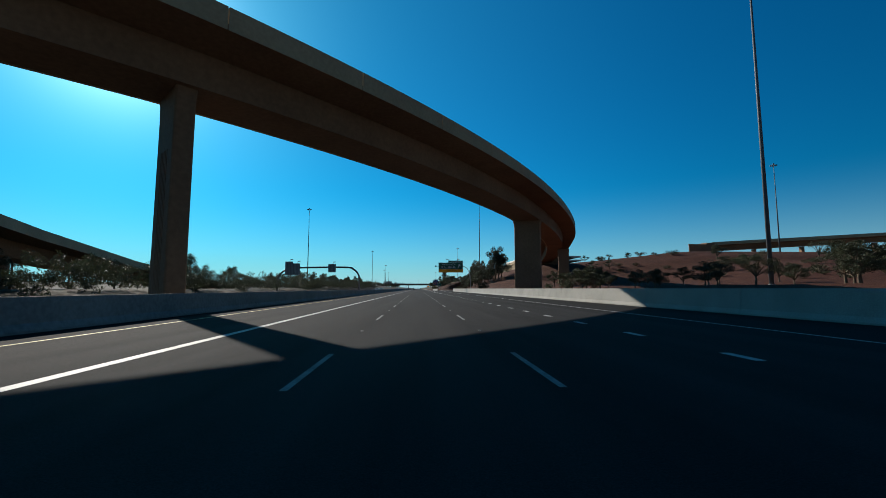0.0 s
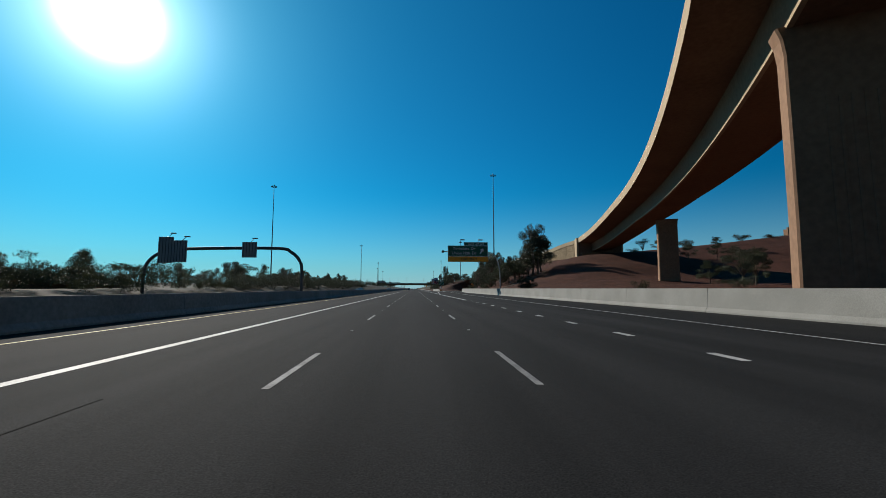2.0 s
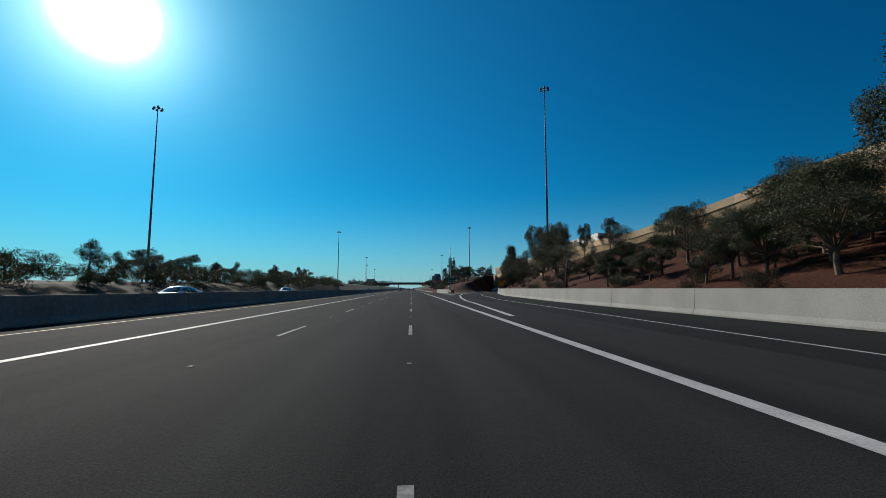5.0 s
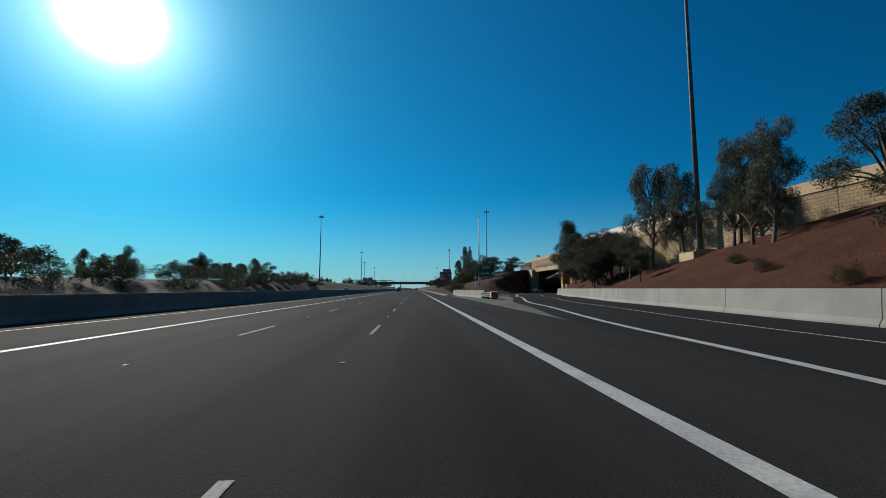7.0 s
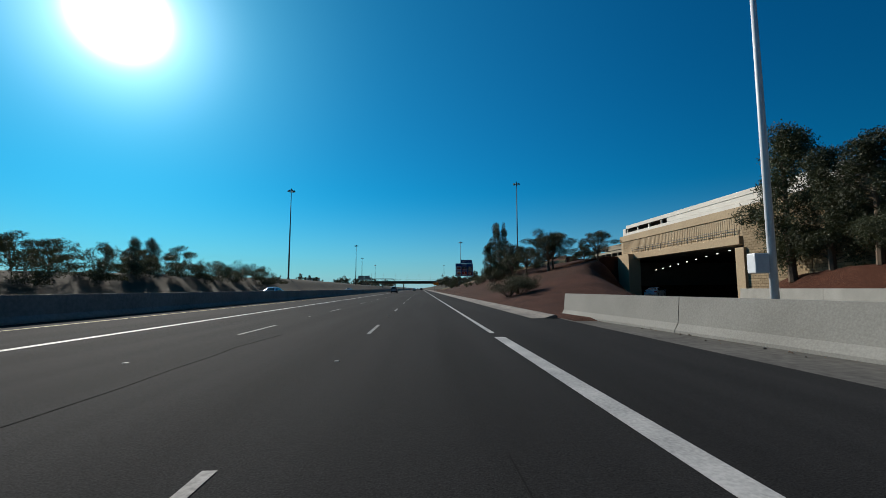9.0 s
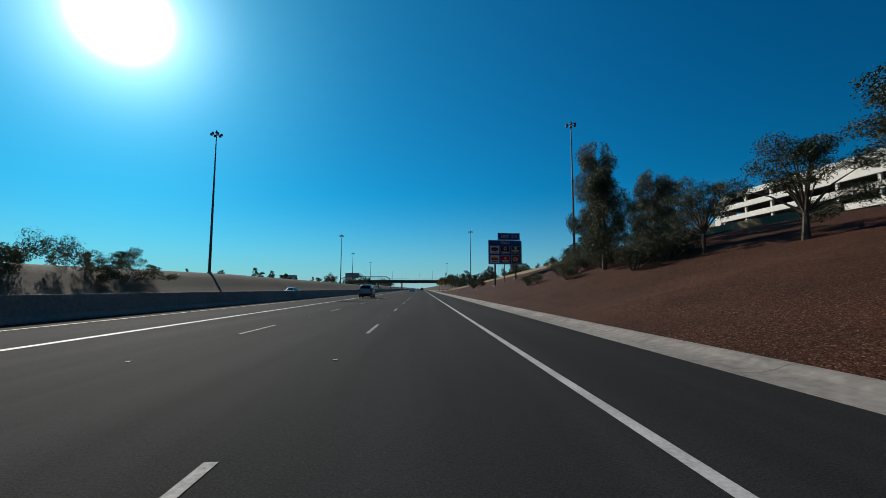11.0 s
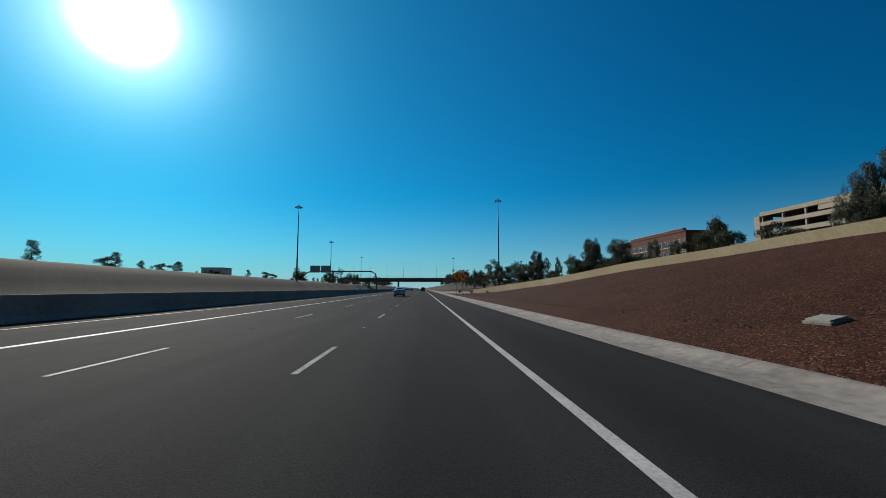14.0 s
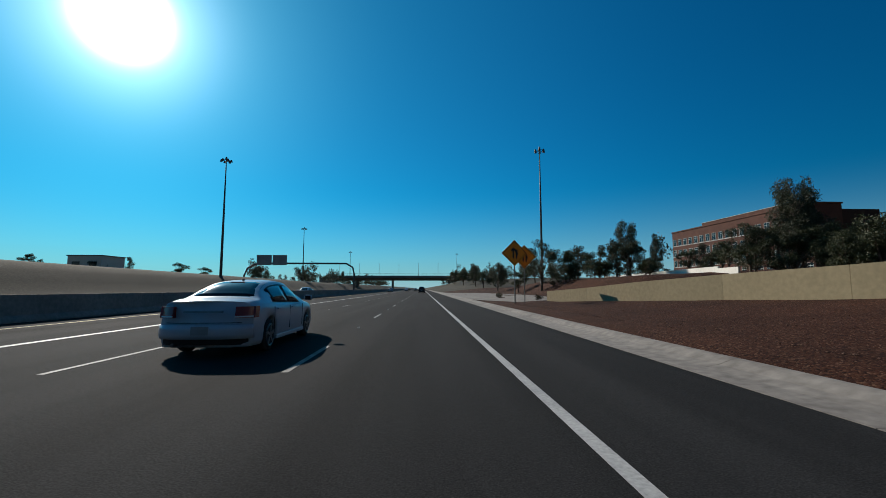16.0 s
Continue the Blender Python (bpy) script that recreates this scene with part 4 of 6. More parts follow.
gantry = empty("sign_gantry", pose(0, 130, 0), "steel tube gantry with sign backs over the opposite lanes", "sign gantry")
tubepts = [(-20, 0, -0.2), (-20, 0, 4.4), (-20.5, 0, 6.0), (-21.8, 0, 7.2), (-24, 0, 7.8), (-36, 0, 7.7), (-40.5, 0, 7.4), (-42.8, 0, 6.6), (-44.1, 0, 5.2), (-44.5, 0, 3.6), (-44.5, 0, 0)]
tubepts = bend(tubepts)
part("tube_frame", tubem(tubepts, [0.26] * len(tubepts), 12), M_DARKSTEEL, gantry, smooth=True)
for cx, cz, w, h in ((-28.2, 7.5, 2.3, 2.5), (-41.1, 7.4, 2.3, 4.2), (-38.9, 7.2, 2.1, 3.5)):
    b = part("sign_board", boxm((cx, -0.45, cz), (w, 0.08, h), 0, 0.02), M_SIGNBACK, gantry, "plain aluminium sign back")
    for k in range(5):
        part("stiffener", boxm((cx - w * 0.4 + w * 0.2 * k, -0.52, cz), (0.06, 0.08, h * 0.96)), M_DARKSTEEL, b)
    part("lamp_arm", tubem([(cx, 0, cz + h / 2), (cx + 0.4, 0.5, cz + h / 2 + 0.7)], [0.05, 0.05], 6), M_DARKSTEEL, gantry)
    part("sign_lamp", boxm((cx + 0.45, 0.6, cz + h / 2 + 0.72), (0.8, 0.4, 0.16), 0, 0.04), M_DARKSTEEL, gantry)

gore_sign = empty("gore_sign", pose(12.0, 276, 0, 0, 0, 2), "green exit sign on posts in the gore", "road sign")
b = board(gore_sign, 2.6, 1.95, 0, 4.0, M_GREEN, 0.04)
lettering("EXIT", 0.62, M_WHITE, b, 0, 4.48)
lettering("214A-B", 0.62, M_WHITE, b, -0.35, 3.62, squeeze=0.8)
arrow(b, 0.98, 3.6, 0.62, math.radians(-40), M_WHITE)
for x in (-0.8, 0.8):
    part("post", boxm((x, 0.14, 2.3), (0.075, 0.10, 4.8)), M_DARKSTEEL, gore_sign)

speed_sign = empty("ramp_speed_sign", pose(30.6, 293, land(30.6, 293), 0, 0, 2), "orange ramp speed sign on two posts", "road sign")
b = board(speed_sign, 1.5, 1.95, 0, 3.2, M_ORANGE, 0.03, line=M_BLACK)
lettering("45", 0.9, M_BLACK, b, 0, 2.95)
part("seam", boxm((0, -0.004, 3.42), (1.5, 0.01, 0.03)), M_BLACK, b)
part("word_bar", boxm((0, -0.004, 3.78), (0.9, 0.01, 0.2)), M_BLACK, b)
for x in (-0.42, 0.42):
    part("post", boxm((x, 0.1, 1.4), (0.07, 0.07, 3.6)), M_DARKSTEEL, speed_sign)

food = empty("service_sign", pose(14.5, 398.3, 0, 0, 0, 8), "blue roadside food sign with six logo plates on posts", "road sign")
main = board(food, 5.4, 3.75, 0, 6.9, M_BLUE, 0.05)
tab = board(food, 3.6, 1.12, 0.62, 9.36, M_BLUE, 0.04)
lettering("EXIT  212", 0.64, M_WHITE, tab, 0.62, 9.36)
lettering("FOOD", 0.52, M_WHITE, main, 0, 8.36)
M_PLATEGREEN = mat("olive_sheeting", (0.045, 0.055, 0.02), rough=0.5, grain=5, bump=0.0)


def disc(parent, x, z, r, material, y, squash=1.0, sides=16):
    bm = tubem([(0, 0, 0), (0, -0.008, 0)], [r, r], sides)
    bmesh.ops.scale(bm, vec=(1, 1, squash), verts=bm.verts[:])
    bmesh.ops.translate(bm, vec=(x, y, z), verts=bm.verts[:])
    part("logo_shape", bm, material, parent)


def bar(parent, x, z, w, h, material, y):
    part("logo_shape", boxm((x, y, z), (w, 0.008, h)), material, parent)


grounds = (M_WHITE, M_BLACK, M_PLATEGREEN, M_WHITE, M_RED, M_BROWN)
for k, ground_m in enumerate(grounds):
    cx, cz = -1.7 + 1.7 * (k % 3), 7.28 - 1.46 * (k // 3)
    pl = part("logo_plate", boxm((cx, -0.012, cz), (1.46, 0.02, 1.2), 0, 0.006), ground_m, main)
    for dx, dz, w, h in ((0, 0.58, 1.46, 0.03), (0, -0.58, 1.46, 0.03), (-0.715, 0, 0.03, 1.13), (0.715, 0, 0.03, 1.13)):
        bar(pl, cx + dx, cz + dz, w, h, M_WHITE, -0.025)
    if k == 0:
        disc(pl, cx, cz + 0.04, 0.55, M_BLACK, -0.023, 0.55)
        for a in range(7):
            bar(pl, cx - 0.48 + 0.16 * a, cz + 0.30 - 0.02 * abs(a - 3), 0.09, 0.16, M_BLACK, -0.026)
        bar(pl, cx, cz - 0.02, 1.16, 0.24, M_RED, -0.034)
        bar(pl, cx, cz - 0.42, 0.86, 0.06, M_BLACK, -0.026)
    elif k == 1:
        disc(pl, cx, cz + 0.18, 0.26, M_WHITE, -0.023)
        disc(pl, cx + 0.04, cz + 0.18, 0.18, M_BLACK, -0.032)
        bar(pl, cx, cz - 0.36, 1.38, 0.34, M_RED, -0.026)
        bar(pl, cx, cz - 0.36, 1.05, 0.13, M_WHITE, -0.034)
    elif k == 2:
        disc(pl, cx - 0.02, cz + 0.28, 0.20, M_STUCCO, -0.023, 1.2)
        bar(pl, cx, cz - 0.12, 1.1, 0.22, M_STUCCO, -0.026)
        bar(pl, cx, cz - 0.40, 0.7, 0.08, M_SIGNYEL, -0.026)
    elif k == 3:
        disc(pl, cx, cz + 0.10, 0.50, M_SIGNYEL, -0.023, 0.5)
        bar(pl, cx, cz + 0.0, 1.15, 0.22, M_RED, -0.034)
        bar(pl, cx, cz - 0.34, 0.95, 0.12, M_BLACK, -0.026)
    elif k == 4:
        disc(pl, cx, cz + 0.16, 0.30, M_SIGNYEL, -0.023, 1.15, 3)
        disc(pl, cx, cz + 0.18, 0.15, M_WHITE, -0.033)
        bar(pl, cx, cz - 0.26, 1.2, 0.16, M_WHITE, -0.026)
        bar(pl, cx, cz - 0.44, 0.8, 0.07, M_WHITE, -0.026)
    else:
        bar(pl, cx, cz, 0.96, 0.80, M_RED, -0.026)
        disc(pl, cx - 0.14, cz + 0.02, 0.30, M_WHITE, -0.031)
        disc(pl, cx - 0.14, cz + 0.02, 0.17, M_RED, -0.041)
        bar(pl, cx + 0.26, cz - 0.03, 0.11, 0.5, M_WHITE, -0.034)
for x in (-1.6, 1.7):
    zb = land(14.5 + x, 398.3)
    for dy, wide in ((0.07, 0.2), (0.18, 0.03), (0.29, 0.2)):
        part("post", boxm((x, dy, (zb + 8.7) / 2 - 0.1), (wide, 0.03 if wide > 0.1 else 0.2, 8.7 - zb + 0.2), 0, 0.004), M_DARKSTEEL, food)
    part("footing", boxm((x, 0.18, zb + 0.02), (0.5, 0.5, 0.2), 0, 0.03), M_CONC, food)
part("post", boxm((0.95, 3.2, 3.9), (0.14, 0.14, 7.4), 0, 0.01), M_DARKSTEEL, food)
part("strut", tubem([(0.95, 3.2, 7.5), (0.95, 0.3, 7.5)], [0.06, 0.06], 6), M_DARKSTEEL, food)


M_MERGE = mat("orange_yellow_sign", (0.95, 0.30, 0.008), (0.86, 0.27, 0.007), rough=0.45, grain=3, stain=0.8, bump=0.0)


def merge_sign(x, y):
    ob = empty("merge_sign", pose(x, y, land(x, y), 0, 0, 2), "orange-yellow diamond merge sign on a dark post", "road sign", "merge signs")
    bm = boxm((0, 0, 0), (1.5, 0.03, 1.5), 0, 0.01)
    bmesh.ops.rotate(bm, cent=(0, 0, 0), matrix=Matrix.Rotation(math.radians(45), 3, "Y"), verts=bm.verts[:])
    bmesh.ops.translate(bm, vec=(0, 0, 4.0), verts=bm.verts[:])
    d = part("diamond", bm, M_MERGE, ob)
    for k in (0, 1, 2, 3):
        bm = boxm((0, -0.02, 0.67), (1.34, 0.008, 0.035))
        bmesh.ops.rotate(bm, cent=(0, 0, 0), matrix=Matrix.Rotation(math.radians(45 + 90 * k), 3, "Y"), verts=bm.verts[:])
        bmesh.ops.translate(bm, vec=(0, 0, 4.0), verts=bm.verts[:])
        part("border_line", bm, M_BLACK, d)
    part("symbol", boxm((-0.1, -0.022, 3.95), (0.13, 0.01, 0.75)), M_BLACK, d)
    arrow(d, -0.1, 4.15, 0.62, 0, M_BLACK, -0.024)
    part("symbol", boxm((0.16, -0.022, 3.8), (0.12, 0.01, 0.5), 0), M_BLACK, d)
    arrow(d, 0.17, 4.1, 0.5, 0.5, M_BLACK, -0.024)
    for px in (0.0,):
        part("post", boxm((px, 0.06, 2.2), (0.08, 0.08, 4.9)), M_DARKSTEEL, ob)
    return ob


merge_sign(9.5, 519.5)
merge_sign(11.2, 523.2)

work_sign = empty("work_sign", pose(51.8, 490.6, land(51.8, 490.6)), "orange diamond work sign above the low wall", "road sign")
bm = boxm((0, 0, 0), (0.95, 0.03, 0.95), 0, 0.01)
bmesh.ops.rotate(bm, cent=(0, 0, 0), matrix=Matrix.Rotation(math.radians(45), 3, "Y"), verts=bm.verts[:])
bmesh.ops.translate(bm, vec=(0, 0, 5.2), verts=bm.verts[:])
d = part("diamond", bm, M_ORANGE, work_sign)
part("symbol", boxm((0, -0.02, 5.2), (0.12, 0.01, 0.6)), M_BLACK, d)
part("post", boxm((0, 0.05, 2.6), (0.08, 0.08, 5.4)), M_STEEL, work_sign)

# crash cushion in the gore
cushion = empty("crash_cushion", pose(10.9, 263.6, 0, 0, 0, 2), "steel crash cushion with a chevron nose before the barrier", "crash cushion")
bm = boxm((0, 0.2, 0.55), (0.95, 0.5, 0.8), 0, 0.12)
part("nose", bm, M_STUCCO, cushion)
nose_plate = part("nose_plate", boxm((0, -0.062, 0.55), (0.86, 0.02, 0.70), 0, 0.008), M_ORANGE, cushion, "orange chevron plate")
for k in range(3):
    for sgn in (-1, 1):
        bm = boxm((sgn * 0.21, -0.078, 0.36 + 0.2 * k), (0.40, 0.012, 0.085), 0)
        bmesh.ops.rotate(bm, cent=(sgn * 0.21, -0.078, 0.36 + 0.2 * k), matrix=Matrix.Rotation(sgn * 0.7, 3, "Y"), verts=bm.verts[:])
        part("chevron", bm, M_BLACK, nose_plate)
for sgn in (-1, 1):
    for k in range(4):
        for j in range(3):
            part("corrugated_rail", boxm((sgn * (0.47 + 0.012 * k), 1.15 + 1.4 * k, 0.33 + 0.21 * j), (0.07, 1.5, 0.15), 0, 0.03), M_RAIL, cushion)
for k in range(5):
    part("diaphragm", boxm((0, 0.55 + 1.4 * k, 0.42), (0.86, 0.07, 0.8), 0, 0.01), M_RAIL, cushion)
    part("foot", boxm((0, 0.55 + 1.4 * k, 0.04), (0.5, 0.12, 0.08)), M_DARKSTEEL, cushion)


rubble_rng = np.random.RandomState(14)
rv, rf = [], []
for k in range(420):
    u = rubble_rng.uniform()
    x, y = 10.9 - 1.6 * u + rubble_rng.normal() * 0.35 - 0.4, 263.0 + 30 * u + rubble_rng.normal() * 0.4
    size = 0.008 + 0.045 * rubble_rng.uniform() ** 4
    base = len(rv)
    for p in ((1, 0, 0), (0, 1, 0), (-1, 0, 0), (0, -1, 0), (0, 0, 0.8)):
        rv.append((x + size * p[0] * rubble_rng.uniform(0.6, 1.3), y + size * p[1] * rubble_rng.uniform(0.6, 1.3), 0.004 + size * p[2]))
    rf += [tuple(base + i for i in t) for t in ((0, 1, 4), (1, 2, 4), (2, 3, 4), (3, 0, 4))]
tagged(new("road_debris", mesh_of("road_debris", rv, rf, M_DRAIN)), "loose crumbs and dirt along the foot of the gore barrier", "debris", kind="stuff")


# ---- trees and shrubs ----
def leaf_cloud(name, clumps, count, size, material, seed, droop=0.0):
    """Many small leaf blades gathered in clumps of (x, y, z, rx, rz)."""
    r = np.random.RandomState(seed)
    cl = np.array(clumps, float)
    weight = cl[:, 3] ** 2 * cl[:, 4]
    pick = r.choice(len(cl), count, p=weight / weight.sum())
    d = r.normal(size=(count, 3))
    d /= np.linalg.norm(d, axis=1)[:, None]
    rad = r.uniform(0.25, 1.0, count) ** 0.6
    c = cl[pick]
    pos = c[:, :3] + d * rad[:, None] * np.stack([c[:, 3], c[:, 3], c[:, 4]], 1) * r.uniform(0.8, 1.2, (count, 1))
    a = r.normal(size=(count, 3))
    a[:, 2] -= droop
    a /= np.linalg.norm(a, axis=1)[:, None]
    b = np.cross(a, r.normal(size=(count, 3)))
    b /= np.linalg.norm(b, axis=1)[:, None]
    s = size * r.uniform(0.6, 1.3, (count, 1))
    v = np.stack([pos - a * s, pos + a * s * 0.2 + b * s * 0.45, pos + a * s - b * s * 0.25], 1).reshape(-1, 3)
    me = bpy.data.meshes.new(name)
    me.from_pydata(v.tolist(), [], np.arange(count * 3).reshape(-1, 3).tolist())
    me.materials.append(material)
    me.update()
    return me


def make_tree(kind, seed):
    """A tree about 10 m high: a tapered trunk with limbs, and a crown of leaf clumps."""
    r = random.Random(seed)
    label, leaf, bark, count, size, droop = {
        "eucalyptus": ("tall open eucalyptus with hanging grey-green leaf clumps", M_EUC, M_PALEBARK, 20000, 0.105, 0.8),
        "mesquite": ("spreading olive-green desert tree with a dense crown", M_LEAF, M_BARK, 18000, 0.105, 0.1),
        "column": ("dense upright dark green tree", M_LEAF, M_BARK, 22000, 0.11, 0.3),
        "thicket": ("bushy grey-green desert tree in the roadside thicket", M_LEAF, M_BARK, 5500, 0.18, 0.1),
        "far": ("distant dark green roadside tree", M_EUC, M_BARK, 5500, 0.17, 0.3),
        "small": ("small wispy desert tree on the slope", M_EUC, M_BARK, 5200, 0.10, 0.2)}[kind]
    ob = empty("tree", Matrix.Identity(4), label, "tree", "roadside trees")
    bm = bmesh.new()
    clumps = []
    if kind == "eucalyptus":
        top, n, lo = 9.2, 26, 2.6
        sway = [(0.25 * math.sin(k * 0.9 + seed), 0.25 * math.cos(k * 1.1 + seed), top * k / 6) for k in range(7)]
        tube(bm, sway, [0.22, 0.19, 0.16, 0.13, 0.10, 0.06, 0.03], 8)
        for k in range(n):
            f = k / (n - 1)
            z = lo + (top - lo) * f
            a, reach = k * 2.4 + r.uniform(-0.5, 0.5), (3.0 - 1.7 * f * f) * r.uniform(0.35, 1.05)
            p = (math.cos(a) * reach, math.sin(a) * reach, z + r.uniform(0, 0.9))
            tube(bm, [(0, 0, z - 1.2), (p[0] * 0.5, p[1] * 0.5, z - 0.2), p], [0.08, 0.05, 0.02], 5)
            clumps.append((*p, r.uniform(0.6, 1.15), r.uniform(0.6, 1.2)))
    elif kind in ("column", "far"):
        tube(bm, [(0, 0, 0), (0.1, 0, 4), (0, 0.1, 9)], [0.25, 0.18, 0.04], 8)
        for k in range(26):
            f = k / 25
            a, reach = r.uniform(0, 6.28), (2.3 * math.sin(math.pi * (0.22 + 0.72 * f))) * r.uniform(0.3, 1.0)
            p = (math.cos(a) * reach, math.sin(a) * reach, 1.5 + 8.0 * f)
            tube(bm, [(0, 0, p[2] - 0.8), p], [0.06, 0.02], 5)
            clumps.append((*p, r.uniform(0.7, 1.15), r.uniform(0.7, 1.1)))
    else:
        forks = 4 if kind == "mesquite" else 3
        tube(bm, [(0, 0, 0), (0.15, 0.05, 1.4), (0.1, 0.1, 2.6)], [0.28, 0.22, 0.16], 8)
        for k in range(forks * 5):
            a = k * 2.4 + r.uniform(-0.3, 0.3)
            reach = r.uniform(0.8, 4.4 if kind in ("mesquite", "thicket") else 3.0)
            z = (1.6 if k % 3 == 0 and kind != "small" else 4.2) + 4.8 * (1 - (reach / 5.2) ** 2) * r.uniform(0.55, 1.0)
            p = (math.cos(a) * reach, math.sin(a) * reach, z)
            tube(bm, [(0.1, 0.1, 2.3), (p[0] * 0.45, p[1] * 0.45, 2.3 + (z - 2.3) * 0.6), p], [0.13, 0.07, 0.02], 5)
            clumps.append((*p, r.uniform(0.9, 1.6), r.uniform(0.6, 1.15)))
    part("trunk", bm, bark, ob)
    crown = new("crown", leaf_cloud("crown", clumps, count, size, leaf, seed, droop))
    crown.parent = ob
    return ob


def make_shrub(seed, dry):
    r = random.Random(seed)
    ob = empty("shrub", Matrix.Identity(4), "dry brownish desert shrub on the slope" if dry else "rounded dark green desert shrub", "shrub", "slope shrubs")
    bm = bmesh.new()
    clumps = []
    for k in range(9):
        a, reach = k * 0.7 + r.uniform(0, 0.4), r.uniform(0.15, 0.75)
        p = (math.cos(a) * reach, math.sin(a) * reach, r.uniform(0.35, 0.8))
        tube(bm, [(0, 0, -0.05), p], [0.03, 0.01], 4)
        clumps.append((*p, r.uniform(0.28, 0.45), r.uniform(0.22, 0.36)))
    part("stem", bm, M_BARK, ob)
    c = new("foliage", leaf_cloud("foliage", clumps, 5000, 0.03, M_BUSH if dry else M_LEAF, seed))
    c.parent = ob
    return ob


stock = {k: [make_tree(k, 11 * i + s) for s in range(3)] for i, k in enumerate(("eucalyptus", "mesquite", "column", "small", "thicket", "far"))}
stock["shrub"] = [make_shrub(60 + s, False) for s in range(3)]
stock["dry"] = [make_shrub(70 + s, True) for s in range(3)]
used = set()
prng = random.Random(9)


def plant(kind, x, y, h, wide=1.0, sink=0.1):
    """Puts a tree or shrub of height h on the ground; wide stretches its spread."""
    if kind == "mesquite" and (y > 500 or x > 45 or h < 4.5):
        kind = "thicket"
    i = prng.randrange(3)
    s = h / {"shrub": 1.1, "dry": 1.1, "eucalyptus": 11.0}.get(kind, 10.0)
    m = pose(x, y, land(x, y) - sink, 0, 0, prng.uniform(0, 360)) @ Matrix.Diagonal((s * wide, s * wide, s, 1))
    ob = stock[kind][i]
    if (kind, i) in used:
        ob = copy_thing(ob, m)
        ob.matrix_basis = m
        return ob
    used.add((kind, i))
    ob.matrix_basis = m
    return ob


def grove(rows):
    """Plants trees of (kind, x, y, height, spread)."""
    for row in rows:
        plant(*row)


# the red hill by the flyover
grove((
    ("mesquite", 18.9, 141, 3.2, 0.75), ("mesquite", 20.8, 142, 3.2, 0.75), ("mesquite", 19.8, 141.6, 2.6, 1), ("shrub", 19.2, 140.6, 1.6, 1), ("shrub", 21.2, 141.4, 1.7, 1),
    ("mesquite", 26, 70, 4.2, 1.1), ("mesquite", 27.5, 72, 3.8, 1.2), ("mesquite", 32, 73, 3.2, 1.2), ("mesquite", 37, 72, 3.4, 1.2), ("mesquite", 42, 74, 3.6, 1.2),
    ("mesquite", 31, 62, 2.8, 1.2), ("mesquite", 40, 64, 3.4, 1.2), ("mesquite", 47, 68, 4.2, 1.2), ("mesquite", 31.5, 101, 4.8, 0.9), ("mesquite", 34, 102.5, 4.2, 0.9),
    ("mesquite", 39, 116, 3.8, 1), ("small", 60, 170, 5, 1.1), ("mesquite", 66, 160, 4.4, 1.1), ("mesquite", 72, 158, 4.4, 1.1), ("mesquite", 74, 186, 3.6, 1.2),))
# the red hill by the flyover, further plants
grove((
    ("small", 88, 192, 4.5, 1.2), ("mesquite", 96, 190, 4, 1.2), ("mesquite", 110, 200, 4, 1.2), ("mesquite", 50, 92, 3.5, 1.3), ("small", 58, 80, 6.5, 1),
    ("mesquite", 66, 72, 4.5, 1.3), ("mesquite", 75, 85, 5, 1.3), ("mesquite", 44, 98, 2.8, 1.4), ("mesquite", 90, 120, 5, 1.3), ("mesquite", 110, 150, 6, 1.3),
    ("small", 120, 120, 8, 1), ("mesquite", 88, 75, 5.5, 1.3), ("mesquite", 100, 90, 5.5, 1.4),))
# the slope beside the abutment
grove((
    ("eucalyptus", 29.8, 171, 15, 1.05), ("eucalyptus", 33, 175, 11.5, 1.2), ("mesquite", 25, 188, 6.5, 1), ("mesquite", 21, 178, 5, 0.9), ("mesquite", 29, 196, 6, 0.9),
    ("small", 20, 205, 6.5, 1), ("mesquite", 22, 214, 5.5, 1), ("small", 30, 210, 6, 1), ("mesquite", 28, 169, 6, 0.9), ("mesquite", 21.5, 171.5, 5.4, 1.2),
    ("mesquite", 24, 174, 6.6, 1.2), ("mesquite", 26.2, 176.5, 7.2, 1.1), ("mesquite", 22.5, 177, 5.2, 1.1), ("mesquite", 28.5, 180, 7.2, 1), ("thicket", 26.5, 172, 5.5, 1),
    ("thicket", 24, 181, 4.8, 1), ("thicket", 22.5, 188, 4.2, 1), ("eucalyptus", 31.2, 170, 12, 0.95), ("mesquite", 31.5, 172.5, 6, 0.75), ("mesquite", 26.5, 178, 5, 0.8),))
# the slope beside the abutment, further plants
grove((
    ("mesquite", 23, 196, 4.5, 0.8),))
# the slope below the ramp wall
grove((
    ("mesquite", 24, 227, 6.2, 1.15), ("eucalyptus", 34.5, 233, 7.5, 0.9), ("eucalyptus", 36, 225, 7, 0.9), ("eucalyptus", 31.5, 246, 11.5, 0.75), ("mesquite", 31, 236.5, 9.6, 0.85),
    ("eucalyptus", 37.2, 266.5, 14, 0.8), ("eucalyptus", 37, 256, 13, 0.9), ("mesquite", 33, 250, 7.5, 0.9), ("mesquite", 28.5, 262, 4, 1),))
